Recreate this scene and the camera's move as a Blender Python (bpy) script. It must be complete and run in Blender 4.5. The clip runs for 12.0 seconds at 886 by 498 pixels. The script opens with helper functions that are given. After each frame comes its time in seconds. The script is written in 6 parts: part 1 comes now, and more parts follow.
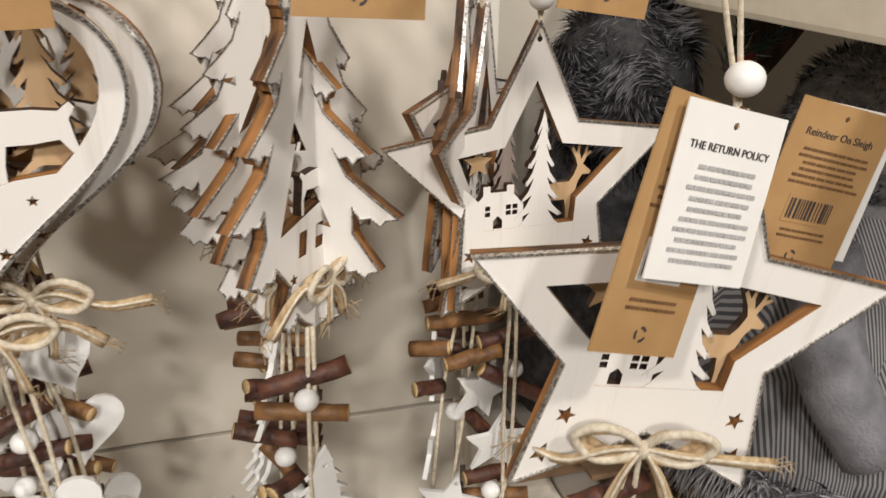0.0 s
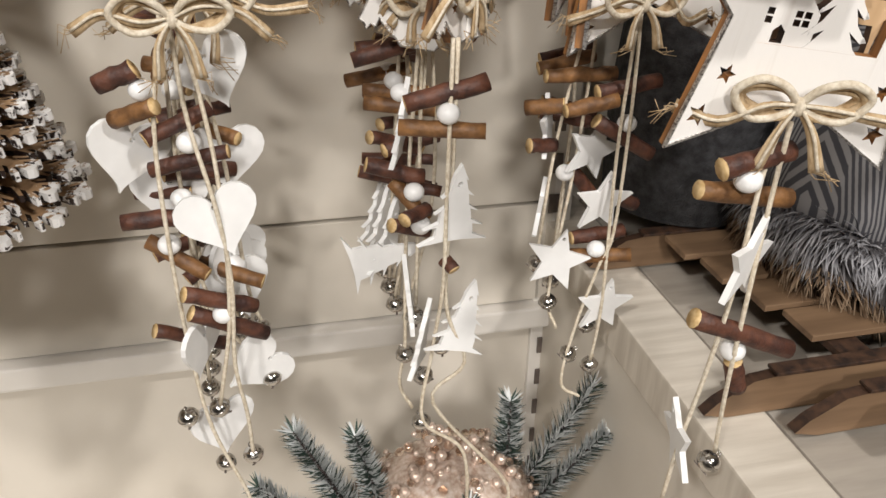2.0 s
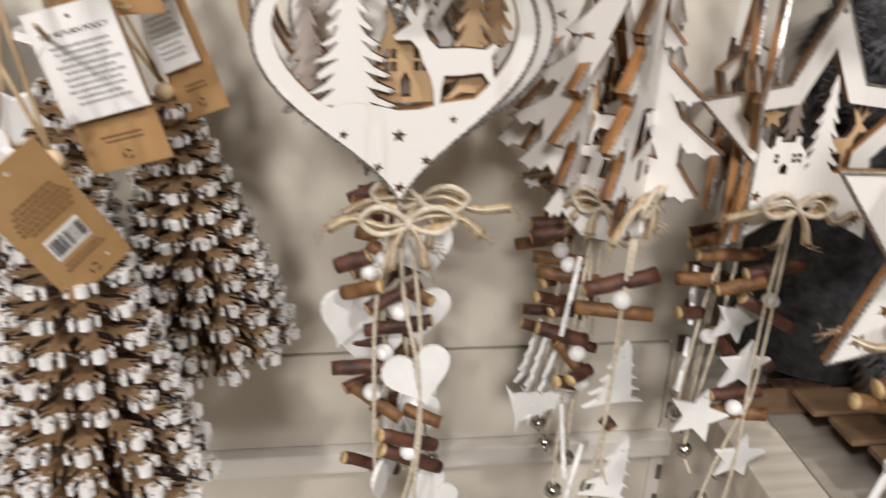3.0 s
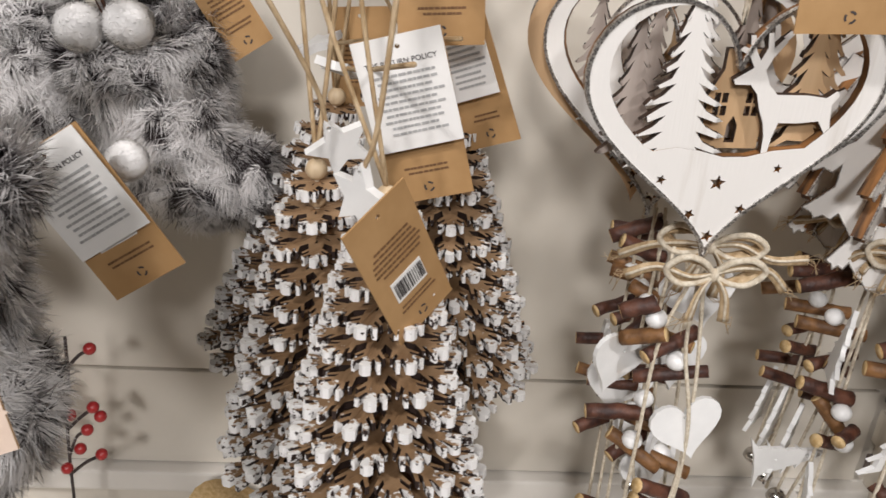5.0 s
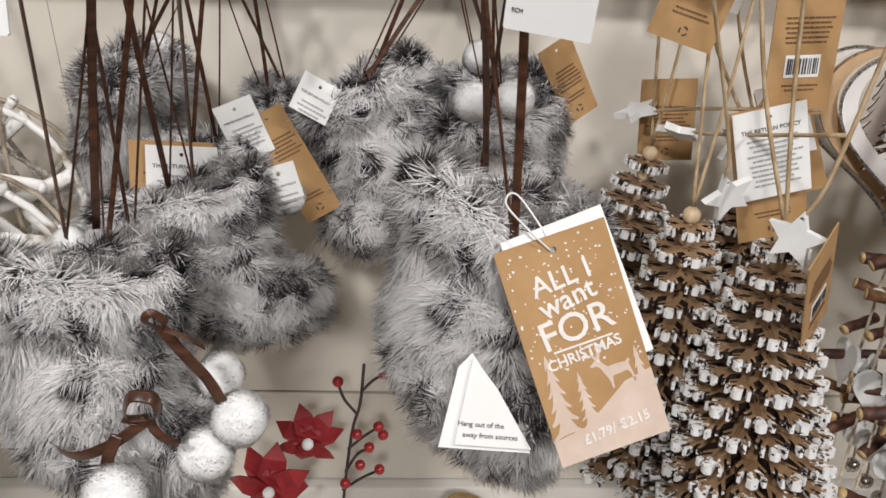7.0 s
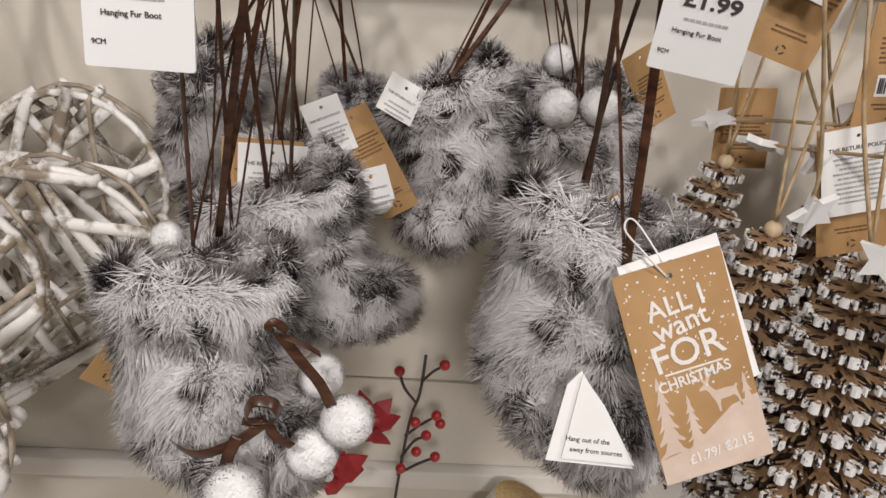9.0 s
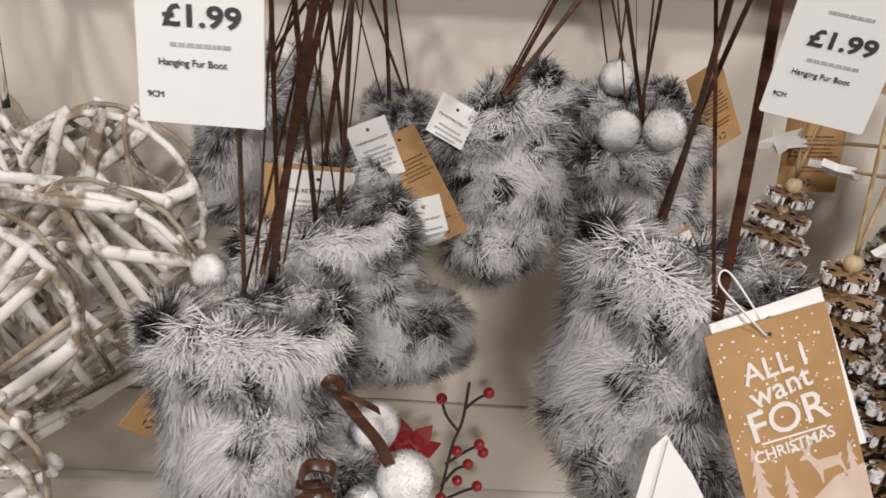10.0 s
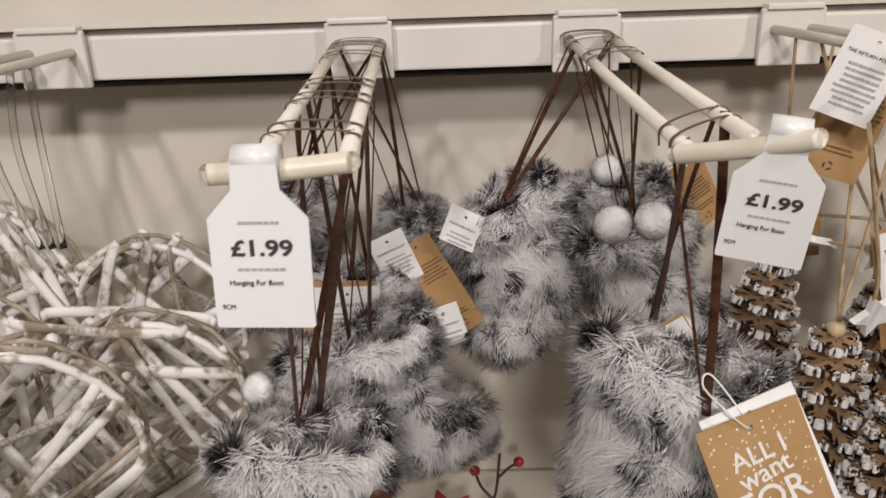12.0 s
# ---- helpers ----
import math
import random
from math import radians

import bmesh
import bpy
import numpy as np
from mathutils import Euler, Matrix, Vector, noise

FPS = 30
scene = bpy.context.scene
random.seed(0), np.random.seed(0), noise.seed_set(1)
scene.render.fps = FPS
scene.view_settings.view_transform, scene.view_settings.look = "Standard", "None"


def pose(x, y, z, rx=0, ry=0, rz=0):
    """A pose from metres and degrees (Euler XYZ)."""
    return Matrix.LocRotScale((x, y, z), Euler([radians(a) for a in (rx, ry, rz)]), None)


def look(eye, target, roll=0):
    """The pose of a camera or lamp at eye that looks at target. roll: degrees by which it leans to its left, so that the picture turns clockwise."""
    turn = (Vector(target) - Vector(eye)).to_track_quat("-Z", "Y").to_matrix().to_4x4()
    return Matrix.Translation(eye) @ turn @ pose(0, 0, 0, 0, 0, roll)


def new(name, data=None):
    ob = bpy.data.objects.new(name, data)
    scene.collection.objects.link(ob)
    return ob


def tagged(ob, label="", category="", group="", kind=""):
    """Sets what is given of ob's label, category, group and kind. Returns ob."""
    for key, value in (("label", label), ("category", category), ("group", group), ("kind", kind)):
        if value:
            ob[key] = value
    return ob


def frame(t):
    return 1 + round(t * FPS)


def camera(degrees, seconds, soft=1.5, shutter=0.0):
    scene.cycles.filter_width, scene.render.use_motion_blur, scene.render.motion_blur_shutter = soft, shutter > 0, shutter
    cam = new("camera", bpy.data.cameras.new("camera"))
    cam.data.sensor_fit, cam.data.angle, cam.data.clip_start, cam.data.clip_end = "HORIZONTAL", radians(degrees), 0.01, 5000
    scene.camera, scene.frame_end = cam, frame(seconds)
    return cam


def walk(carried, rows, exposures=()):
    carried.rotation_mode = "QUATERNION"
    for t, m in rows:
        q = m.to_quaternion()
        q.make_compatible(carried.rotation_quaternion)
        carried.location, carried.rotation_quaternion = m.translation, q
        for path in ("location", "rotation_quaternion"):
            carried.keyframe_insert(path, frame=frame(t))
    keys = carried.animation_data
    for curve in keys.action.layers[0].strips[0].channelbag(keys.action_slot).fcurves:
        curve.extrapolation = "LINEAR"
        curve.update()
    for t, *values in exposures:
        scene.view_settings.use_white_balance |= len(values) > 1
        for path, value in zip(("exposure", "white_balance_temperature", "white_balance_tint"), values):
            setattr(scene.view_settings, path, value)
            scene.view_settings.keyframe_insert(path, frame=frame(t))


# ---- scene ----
cam = camera(58.42, 12.0, shutter=0.3)
# seconds, eye x y z, euler degrees
PATH = [
    (0.0, 0.0000, 0.0000, 1.4000, 67.07, -0.56, -15.08),
    (0.5, -0.0320, -0.0226, 1.3892, 67.66, 0.15, -17.03),
    (1.0, -0.0453, -0.0281, 1.3575, 63.74, -0.45, -14.50),
    (1.5, -0.0484, -0.0316, 1.3453, 61.84, -0.51, -13.10),
    (2.0, -0.0508, -0.0350, 1.3379, 61.24, -0.70, -12.90),
    (2.5, -0.0543, -0.0458, 1.3553, 62.18, -0.85, -10.84),
    (3.0, -0.0992, -0.0533, 1.4002, 65.81, -1.39, -6.24),
    (3.5, -0.1480, -0.0259, 1.4076, 66.57, -2.55, -1.14),
    (5.5, -0.2275, -0.0308, 1.4098, 65.15, -2.54, -0.68),
    (6.0, -0.2921, -0.0448, 1.4181, 66.85, -1.65, -1.33),
    (6.5, -0.3458, -0.0652, 1.4211, 67.47, -1.73, -1.70),
    (7.0, -0.3665, -0.0834, 1.4276, 68.00, -2.28, -2.70),
    (9.0, -0.4001, -0.0828, 1.4425, 65.83, -3.73, -1.03),
    (9.5, -0.4015, -0.0525, 1.4483, 65.51, -3.76, -0.17),
    (10.0, -0.4159, -0.0566, 1.4477, 65.47, -3.40, 0.33),
    (10.5, -0.4226, -0.0675, 1.4487, 65.96, -2.63, 0.35),
    (11.0, -0.4243, -0.0821, 1.4839, 66.59, -1.17, -0.02),
    (11.5, -0.4284, -0.0897, 1.4844, 67.28, 0.14, -0.37),
    (12.0, -0.4161, -0.0811, 1.4919, 68.20, 1.80, -0.44),
]
from mathutils.geometry import tessellate_polygon

walk(cam, [(t, pose(x, y, z, rx, ry, rz)) for t, x, y, z, rx, ry, rz in PATH],
     exposures=[(0.0, -0.30, 6700, 11), (0.5, -0.34, 6650, 11), (1.5, -0.05, 6500, 11), (2.5, -0.12, 6450, 11), (3.5, -0.30, 6350, 13), (5.5, -0.30, 6250, 12), (7.0, -0.38, 6200, 11), (9.0, -0.56, 6440, 14), (10.5, -0.50, 6480, 14), (12.0, -0.66, 6530, 14)])

# ---- light: warm white ceiling lamps of the shop, an added front fill, dim bounced surroundings ----
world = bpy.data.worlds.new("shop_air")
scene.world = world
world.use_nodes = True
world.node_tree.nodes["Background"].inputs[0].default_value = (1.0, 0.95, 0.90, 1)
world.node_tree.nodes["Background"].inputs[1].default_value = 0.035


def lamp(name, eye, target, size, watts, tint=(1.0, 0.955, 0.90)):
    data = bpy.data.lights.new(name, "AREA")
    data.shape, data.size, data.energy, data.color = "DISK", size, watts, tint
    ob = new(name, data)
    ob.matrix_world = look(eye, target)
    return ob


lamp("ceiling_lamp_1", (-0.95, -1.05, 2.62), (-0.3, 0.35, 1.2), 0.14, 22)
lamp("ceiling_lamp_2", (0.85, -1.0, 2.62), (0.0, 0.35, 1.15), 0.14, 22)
# broad fill with no known source, added to brighten the lower wall
lamp("front_fill_lamp", (-0.4, -2.2, 2.6), (-0.2, 0.4, 1.1), 0.40, 48)


# ---- materials ----
def nodes_of(name):
    m = bpy.data.materials.new(name)
    m.use_nodes = True
    nt = m.node_tree
    return m, nt, nt.nodes["Principled BSDF"]


def add(nt, kind, **inputs):
    n = nt.nodes.new(kind)
    for k, v in inputs.items():
        n.inputs[k.replace("_", " ")].default_value = v
    return n


def ramp(nt, fac, stops):
    r = nt.nodes.new("ShaderNodeValToRGB")
    els = r.color_ramp.elements
    while len(els) < len(stops):
        els.new(0.5)
    for e, (p, c) in zip(els, stops):
        e.position, e.color = p, (*c, 1)
    nt.links.new(fac, r.inputs[0])
    return r.outputs[0]


def noise_tex(nt, scale, detail=4, stretch=(1, 1, 1), rough=0.55):
    co = nt.nodes.new("ShaderNodeTexCoord")
    mp = nt.nodes.new("ShaderNodeMapping")
    mp.inputs["Scale"].default_value = stretch
    nt.links.new(co.outputs["Object"], mp.inputs[0])
    n = add(nt, "ShaderNodeTexNoise", Scale=scale, Detail=detail, Roughness=rough)
    nt.links.new(mp.outputs[0], n.inputs[0])
    return n.outputs["Fac"]


def bump(nt, fac, bs, strength, dist):
    b = add(nt, "ShaderNodeBump", Strength=strength, Distance=dist)
    nt.links.new(fac, b.inputs["Height"])
    nt.links.new(b.outputs[0], bs.inputs["Normal"])


def mat(name, dark, light, scale=80, stretch=(1, 1, 1), rough=0.6, metal=0.0, lo=0.35, hi=0.65, bumps=0.3, bdist=0.0004, fine=None):
    m, nt, bs = nodes_of(name)
    f = noise_tex(nt, scale, 5, stretch)
    nt.links.new(ramp(nt, f, [(lo, dark), (hi, light)]), bs.inputs["Base Color"])
    bs.inputs["Roughness"].default_value, bs.inputs["Metallic"].default_value = rough, metal
    bump(nt, noise_tex(nt, fine or scale * 5, 3, stretch), bs, bumps, bdist)
    return m


WALL = mat("cream_wall_laminate", (0.62, 0.575, 0.50), (0.68, 0.635, 0.56), 9, rough=0.42, bumps=0.05)
# kept dark only to weaken the bounce from unseen walls and ceiling
ROOM = mat("dark_low_bounce_paint", (0.13, 0.12, 0.11), (0.20, 0.19, 0.17), 2, rough=0.7)
WALL2 = mat("white_rail_paint", (0.70, 0.67, 0.62), (0.76, 0.73, 0.68), 14, rough=0.38, bumps=0.05)
# dark colour that stands for the shade inside grooves, slots and bell slits
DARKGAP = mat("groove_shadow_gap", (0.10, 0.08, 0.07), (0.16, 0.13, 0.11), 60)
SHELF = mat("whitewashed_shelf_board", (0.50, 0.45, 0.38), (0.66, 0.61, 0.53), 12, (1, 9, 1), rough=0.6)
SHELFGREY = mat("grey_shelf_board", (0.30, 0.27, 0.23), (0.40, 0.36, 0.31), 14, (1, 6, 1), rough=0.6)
CREAM = mat("cream_enamel", (0.70, 0.64, 0.52), (0.78, 0.72, 0.60), 60, rough=0.35, bumps=0.1)
HOOKW = mat("white_coated_wire", (0.70, 0.65, 0.56), (0.82, 0.78, 0.70), 120, (1, 0.2, 1), rough=0.35, bumps=0.15)
WHITEWOOD = mat("whitewashed_plywood", (0.58, 0.53, 0.47), (0.81, 0.79, 0.76), 120, (1, 1, 0.06), rough=0.7, lo=0.22, hi=0.42, bumps=0.35)
BURNT = mat("laser_burnt_edge", (0.035, 0.016, 0.008), (0.40, 0.18, 0.055), 110, (0.25, 1.6, 0.25), rough=0.6, lo=0.36, hi=0.62, bumps=0.5)
DARKBURN = mat("dark_burnt_edge", (0.018, 0.009, 0.006), (0.07, 0.034, 0.018), 200, rough=0.65)
PLY = mat("natural_plywood", (0.46, 0.29, 0.15), (0.62, 0.43, 0.25), 70, (1, 1, 0.05), rough=0.6)
PLYGREY = mat("grey_stained_plywood", (0.26, 0.21, 0.18), (0.42, 0.36, 0.32), 70, (1, 1, 0.08), rough=0.65)
SLAT = mat("brown_stained_slat", (0.11, 0.065, 0.035), (0.24, 0.15, 0.085), 60, (0.1, 1, 1), rough=0.6)
WHITEPAINT = mat("white_painted_charm", (0.76, 0.76, 0.75), (0.84, 0.84, 0.83), 60, rough=0.55, bumps=0.12)
BEADW = mat("white_painted_bead", (0.80, 0.80, 0.79), (0.86, 0.86, 0.85), 90, rough=0.4, bumps=0.08)
BEADN = mat("natural_wood_bead", (0.55, 0.40, 0.24), (0.72, 0.57, 0.38), 150, (1, 1, 0.2), rough=0.5)
BARK = mat("twig_bark", (0.035, 0.013, 0.010), (0.13, 0.048, 0.026), 150, (1, 1, 1), rough=0.55, bumps=0.7, bdist=0.0006)
BARK2 = mat("ochre_twig_bark", (0.10, 0.045, 0.016), (0.27, 0.13, 0.045), 150, (1, 1, 1), rough=0.55, bumps=0.6, bdist=0.0006)
TWIGEND = mat("cut_twig_wood", (0.55, 0.36, 0.15), (0.75, 0.56, 0.30), 400, rough=0.7)
JUTE = mat("jute_fibre", (0.36, 0.24, 0.12), (0.60, 0.46, 0.29), 350, (1, 1, 0.3), rough=0.85, bumps=0.9, bdist=0.0005)
TWINE = mat("cream_cotton_twine", (0.58, 0.49, 0.36), (0.80, 0.73, 0.60), 500, rough=0.85, bumps=0.9, bdist=0.0005)
RIBBON = mat("brown_satin_ribbon", (0.035, 0.014, 0.008), (0.105, 0.043, 0.022), 90, (1, 1, 4), rough=0.34, bumps=0.15)
SILVER = mat("silver_bell_metal", (0.50, 0.48, 0.45), (0.72, 0.70, 0.67), 60, rough=0.16, metal=1.0, bumps=0.15)
KRAFT = mat("kraft_card", (0.36, 0.205, 0.080), (0.44, 0.265, 0.115), 40, rough=0.75, bumps=0.2)
CARDW = mat("white_card", (0.80, 0.79, 0.77), (0.84, 0.83, 0.81), 60, rough=0.55, bumps=0.05)
PLASTICW = mat("white_ticket_plastic", (0.80, 0.80, 0.79), (0.84, 0.84, 0.83), 30, rough=0.3, bumps=0.02)
INK = mat("dark_print", (0.035, 0.03, 0.03), (0.06, 0.05, 0.05), 200, rough=0.6)
INKBROWN = mat("brown_print", (0.13, 0.065, 0.025), (0.18, 0.09, 0.04), 200, rough=0.7)
INKGREY = mat("grey_print", (0.36, 0.36, 0.36), (0.46, 0.46, 0.46), 200, rough=0.6)
PRINTW = mat("white_print", (0.74, 0.70, 0.66), (0.82, 0.78, 0.74), 200, rough=0.5)
PRINTPINK = mat("pale_taupe_print", (0.58, 0.45, 0.36), (0.66, 0.53, 0.44), 80, rough=0.7)
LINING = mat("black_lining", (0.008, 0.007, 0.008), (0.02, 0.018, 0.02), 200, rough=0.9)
POM = mat("white_fleece_pompom", (0.84, 0.83, 0.82), (0.88, 0.87, 0.86), 160, rough=0.95, bumps=0.2, bdist=0.0005, fine=300)
WICKER = mat("whitewashed_willow", (0.26, 0.21, 0.15), (0.82, 0.80, 0.77), 48, (1, 1, 1), rough=0.6, lo=0.38, hi=0.47, bumps=0.6)
WICKERD = mat("taupe_willow", (0.22, 0.17, 0.12), (0.50, 0.43, 0.34), 90, rough=0.65, bumps=0.5)
RED = mat("red_velvet_petal", (0.20, 0.006, 0.010), (0.36, 0.02, 0.025), 70, rough=0.6, bumps=0.4)
BERRY = mat("red_berry_skin", (0.25, 0.012, 0.014), (0.38, 0.03, 0.03), 120, rough=0.3)
STEM = mat("dark_stem", (0.030, 0.022, 0.022), (0.07, 0.05, 0.045), 150, rough=0.7)
NEEDLE = mat("fir_needle_green", (0.018, 0.040, 0.034), (0.05, 0.085, 0.065), 60, rough=0.6)
FROST = mat("frosted_needle", (0.52, 0.55, 0.55), (0.76, 0.78, 0.78), 150, rough=0.7)
FABRIC = mat("grey_brushed_fabric", (0.12, 0.12, 0.135), (0.22, 0.22, 0.24), 60, rough=0.95, bumps=0.8, bdist=0.001, fine=700)
KNIT = mat("grey_knit_wool", (0.10, 0.10, 0.11), (0.30, 0.30, 0.31), 160, (1, 0.4, 1), rough=0.95, bumps=0.9, bdist=0.002, fine=300)
BROWNFUR = mat("brown_plush", (0.045, 0.022, 0.014), (0.12, 0.06, 0.035), 200, rough=0.95, bumps=0.9, bdist=0.002)


def glitter_material():
    m, nt, bs = nodes_of("silver_glitter")
    co = nt.nodes.new("ShaderNodeTexCoord")
    v = add(nt, "ShaderNodeTexVoronoi", Scale=1500.0)
    nt.links.new(co.outputs["Object"], v.inputs["Vector"])
    nt.links.new(ramp(nt, v.outputs["Color"], [(0.25, (0.28, 0.26, 0.25)), (0.75, (0.85, 0.83, 0.80))]), bs.inputs["Base Color"])
    b = add(nt, "ShaderNodeBump", Strength=1.0, Distance=0.0012)
    nt.links.new(v.outputs["Color"], b.inputs["Height"])
    nt.links.new(b.outputs[0], bs.inputs["Normal"])
    bs.inputs["Metallic"].default_value, bs.inputs["Roughness"].default_value = 0.85, 0.28
    return m


GLITTER = glitter_material()
GLITTERWOOD = mat("glittered_willow", (0.30, 0.25, 0.19), (0.74, 0.71, 0.66), 900, rough=0.35, metal=0.3, bumps=0.9, bdist=0.0006)


def fur_material(name, root, mid, tip, dark):
    """Fur blades: dark roots, pale tips along the blade, with darker locks."""
    m, nt, bs = nodes_of(name)
    uv = nt.nodes.new("ShaderNodeUVMap")
    sep = nt.nodes.new("ShaderNodeSeparateXYZ")
    nt.links.new(uv.outputs[0], sep.inputs[0])
    c1 = ramp(nt, sep.outputs["Y"], [(0.14, root), (0.46, mid), (0.78, tip)])
    geo = nt.nodes.new("ShaderNodeNewGeometry")
    c2 = ramp(nt, sep.outputs["Y"], [(0.0, root), (0.82, dark), (1.0, mid)])
    patch = noise_tex(nt, 62, 5, (1, 1, 0.6), 0.62)
    mix_f = nt.nodes.new("ShaderNodeMath")
    mix_f.operation = "ADD"
    scaled = nt.nodes.new("ShaderNodeMath")
    scaled.operation = "MULTIPLY_ADD"
    lock = nt.nodes.new("ShaderNodeMath")
    lock.operation = "MULTIPLY_ADD"
    lock.inputs[1].default_value = 3.4
    nt.links.new(sep.outputs["X"], lock.inputs[0])
    nt.links.new(geo.outputs["Random Per Island"], lock.inputs[2])
    nt.links.new(lock.outputs[0], scaled.inputs[0])
    scaled.inputs[1].default_value, scaled.inputs[2].default_value = 0.10, -0.09
    nt.links.new(patch, mix_f.inputs[0])
    nt.links.new(scaled.outputs[0], mix_f.inputs[1])
    f = ramp(nt, mix_f.outputs[0], [(0.54, (0, 0, 0)), (0.72, (1, 1, 1))])
    mx = nt.nodes.new("ShaderNodeMix")
    mx.data_type = "RGBA"
    nt.links.new(f, mx.inputs["Factor"])
    nt.links.new(c1, mx.inputs["A"])
    nt.links.new(c2, mx.inputs["B"])
    nt.links.new(mx.outputs["Result"], bs.inputs["Base Color"])
    bs.inputs["Roughness"].default_value = 0.65
    bs.inputs["Specular IOR Level"].default_value = 0.25
    tl = nt.nodes.new("ShaderNodeBsdfTranslucent")
    nt.links.new(mx.outputs["Result"], tl.inputs["Color"])
    both = nt.nodes.new("ShaderNodeMixShader")
    both.inputs[0].default_value = 0.22
    nt.links.new(bs.outputs[0], both.inputs[1])
    nt.links.new(tl.outputs[0], both.inputs[2])
    nt.links.new(both.outputs[0], nt.nodes["Material Output"].inputs["Surface"])
    return m


FUR = fur_material("grey_frosted_fur", (0.042, 0.032, 0.032), (0.70, 0.67, 0.655), (0.95, 0.93, 0.92), (0.036, 0.028, 0.030))
FURCUFF = fur_material("darker_frosted_fur", (0.030, 0.022, 0.025), (0.56, 0.53, 0.525), (0.95, 0.93, 0.92), (0.024, 0.018, 0.020))
FURSKIN = mat("fur_backing", (0.22, 0.20, 0.21), (0.45, 0.43, 0.44), 90, rough=0.95)
FURHEM = fur_material("grey_hem_fur", (0.08, 0.075, 0.08), (0.28, 0.28, 0.30), (0.55, 0.55, 0.58), (0.12, 0.12, 0.13))
FURDARK = fur_material("dark_plush_fur", (0.015, 0.014, 0.016), (0.05, 0.05, 0.055), (0.26, 0.26, 0.28), (0.02, 0.02, 0.022))
KNITDARK = mat("dark_grey_knit", (0.02, 0.02, 0.022), (0.06, 0.06, 0.065), 160, rough=0.95, bumps=0.9, bdist=0.002)
FURBROWN = fur_material("brown_hem_fur", (0.05, 0.03, 0.018), (0.20, 0.13, 0.08), (0.42, 0.31, 0.21), (0.12, 0.08, 0.05))
FUZZ = fur_material("pompom_fuzz", (0.86, 0.85, 0.84), (0.88, 0.87, 0.86), (0.90, 0.89, 0.88), (0.86, 0.85, 0.84))


def stripe_material():
    m, nt, bs = nodes_of("pinstripe_cloth")
    co = nt.nodes.new("ShaderNodeTexCoord")
    w = add(nt, "ShaderNodeTexWave", Scale=300.0, Distortion=0.3, Detail=1.0)
    w.bands_direction = "X"
    nt.links.new(co.outputs["Object"], w.inputs[0])
    nt.links.new(ramp(nt, w.outputs["Fac"], [(0.40, (0.06, 0.06, 0.07)), (0.62, (0.26, 0.255, 0.26))]), bs.inputs["Base Color"])
    bs.inputs["Roughness"].default_value = 0.9
    return m


STRIPE = stripe_material()


def tree_disc_material():
    """Snowflake discs: tan wood, snow-white paint towards the tips, brown burnt sides."""
    m, nt, bs = nodes_of("snow_tipped_wood")
    uv = nt.nodes.new("ShaderNodeUVMap")
    far = nt.nodes.new("ShaderNodeVectorMath")
    far.operation = "LENGTH"
    nt.links.new(uv.outputs[0], far.inputs[0])
    n = noise_tex(nt, 360, 3)
    a = nt.nodes.new("ShaderNodeMath")
    a.operation = "MULTIPLY_ADD"
    nt.links.new(n, a.inputs[0])
    a.inputs[1].default_value = 0.64
    u = nt.nodes.new("ShaderNodeMath")
    u.operation = "MULTIPLY"
    u.inputs[1].default_value = 0.66
    nt.links.new(far.outputs["Value"], u.inputs[0])
    nt.links.new(u.outputs[0], a.inputs[2])
    snow = ramp(nt, a.outputs[0], [(0.915, (0, 0, 0)), (0.955, (1, 1, 1))])
    wood = ramp(nt, noise_tex(nt, 90, 4, (0.2, 1, 1)), [(0.35, (0.20, 0.115, 0.055)), (0.65, (0.38, 0.245, 0.135))])
    mx = nt.nodes.new("ShaderNodeMix")
    mx.data_type = "RGBA"
    nt.links.new(snow, mx.inputs["Factor"])
    nt.links.new(wood, mx.inputs["A"])
    mx.inputs["B"].default_value = (0.80, 0.79, 0.77, 1)
    nt.links.new(mx.outputs["Result"], bs.inputs["Base Color"])
    bs.inputs["Roughness"].default_value = 0.65
    bump(nt, noise_tex(nt, 600, 2), bs, 0.4, 0.0005)
    return m


DISC = tree_disc_material()


def disc_side_material():
    m, nt, bs = nodes_of("snow_tipped_burnt_side")
    uv = nt.nodes.new("ShaderNodeUVMap")
    far = nt.nodes.new("ShaderNodeVectorMath")
    far.operation = "LENGTH"
    nt.links.new(uv.outputs[0], far.inputs[0])
    a = nt.nodes.new("ShaderNodeMath")
    a.operation = "MULTIPLY_ADD"
    nt.links.new(noise_tex(nt, 360, 2), a.inputs[0])
    a.inputs[1].default_value = 0.64
    u = nt.nodes.new("ShaderNodeMath")
    u.operation = "MULTIPLY"
    u.inputs[1].default_value = 0.66
    nt.links.new(far.outputs["Value"], u.inputs[0])
    nt.links.new(u.outputs[0], a.inputs[2])
    snow = ramp(nt, a.outputs[0], [(0.900, (0.022, 0.011, 0.008)), (0.945, (0.78, 0.77, 0.76))])
    nt.links.new(snow, bs.inputs["Base Color"])
    bs.inputs["Roughness"].default_value = 0.6
    return m


DISCSIDE = disc_side_material()


def clear_material(name, tint, rough):
    m, nt, bs = nodes_of(name)
    bs.inputs["Base Color"].default_value = (*tint, 1)
    bs.inputs["Transmission Weight"].default_value = 1.0
    bs.inputs["Roughness"].default_value = rough
    bs.inputs["IOR"].default_value = 1.45
    return m


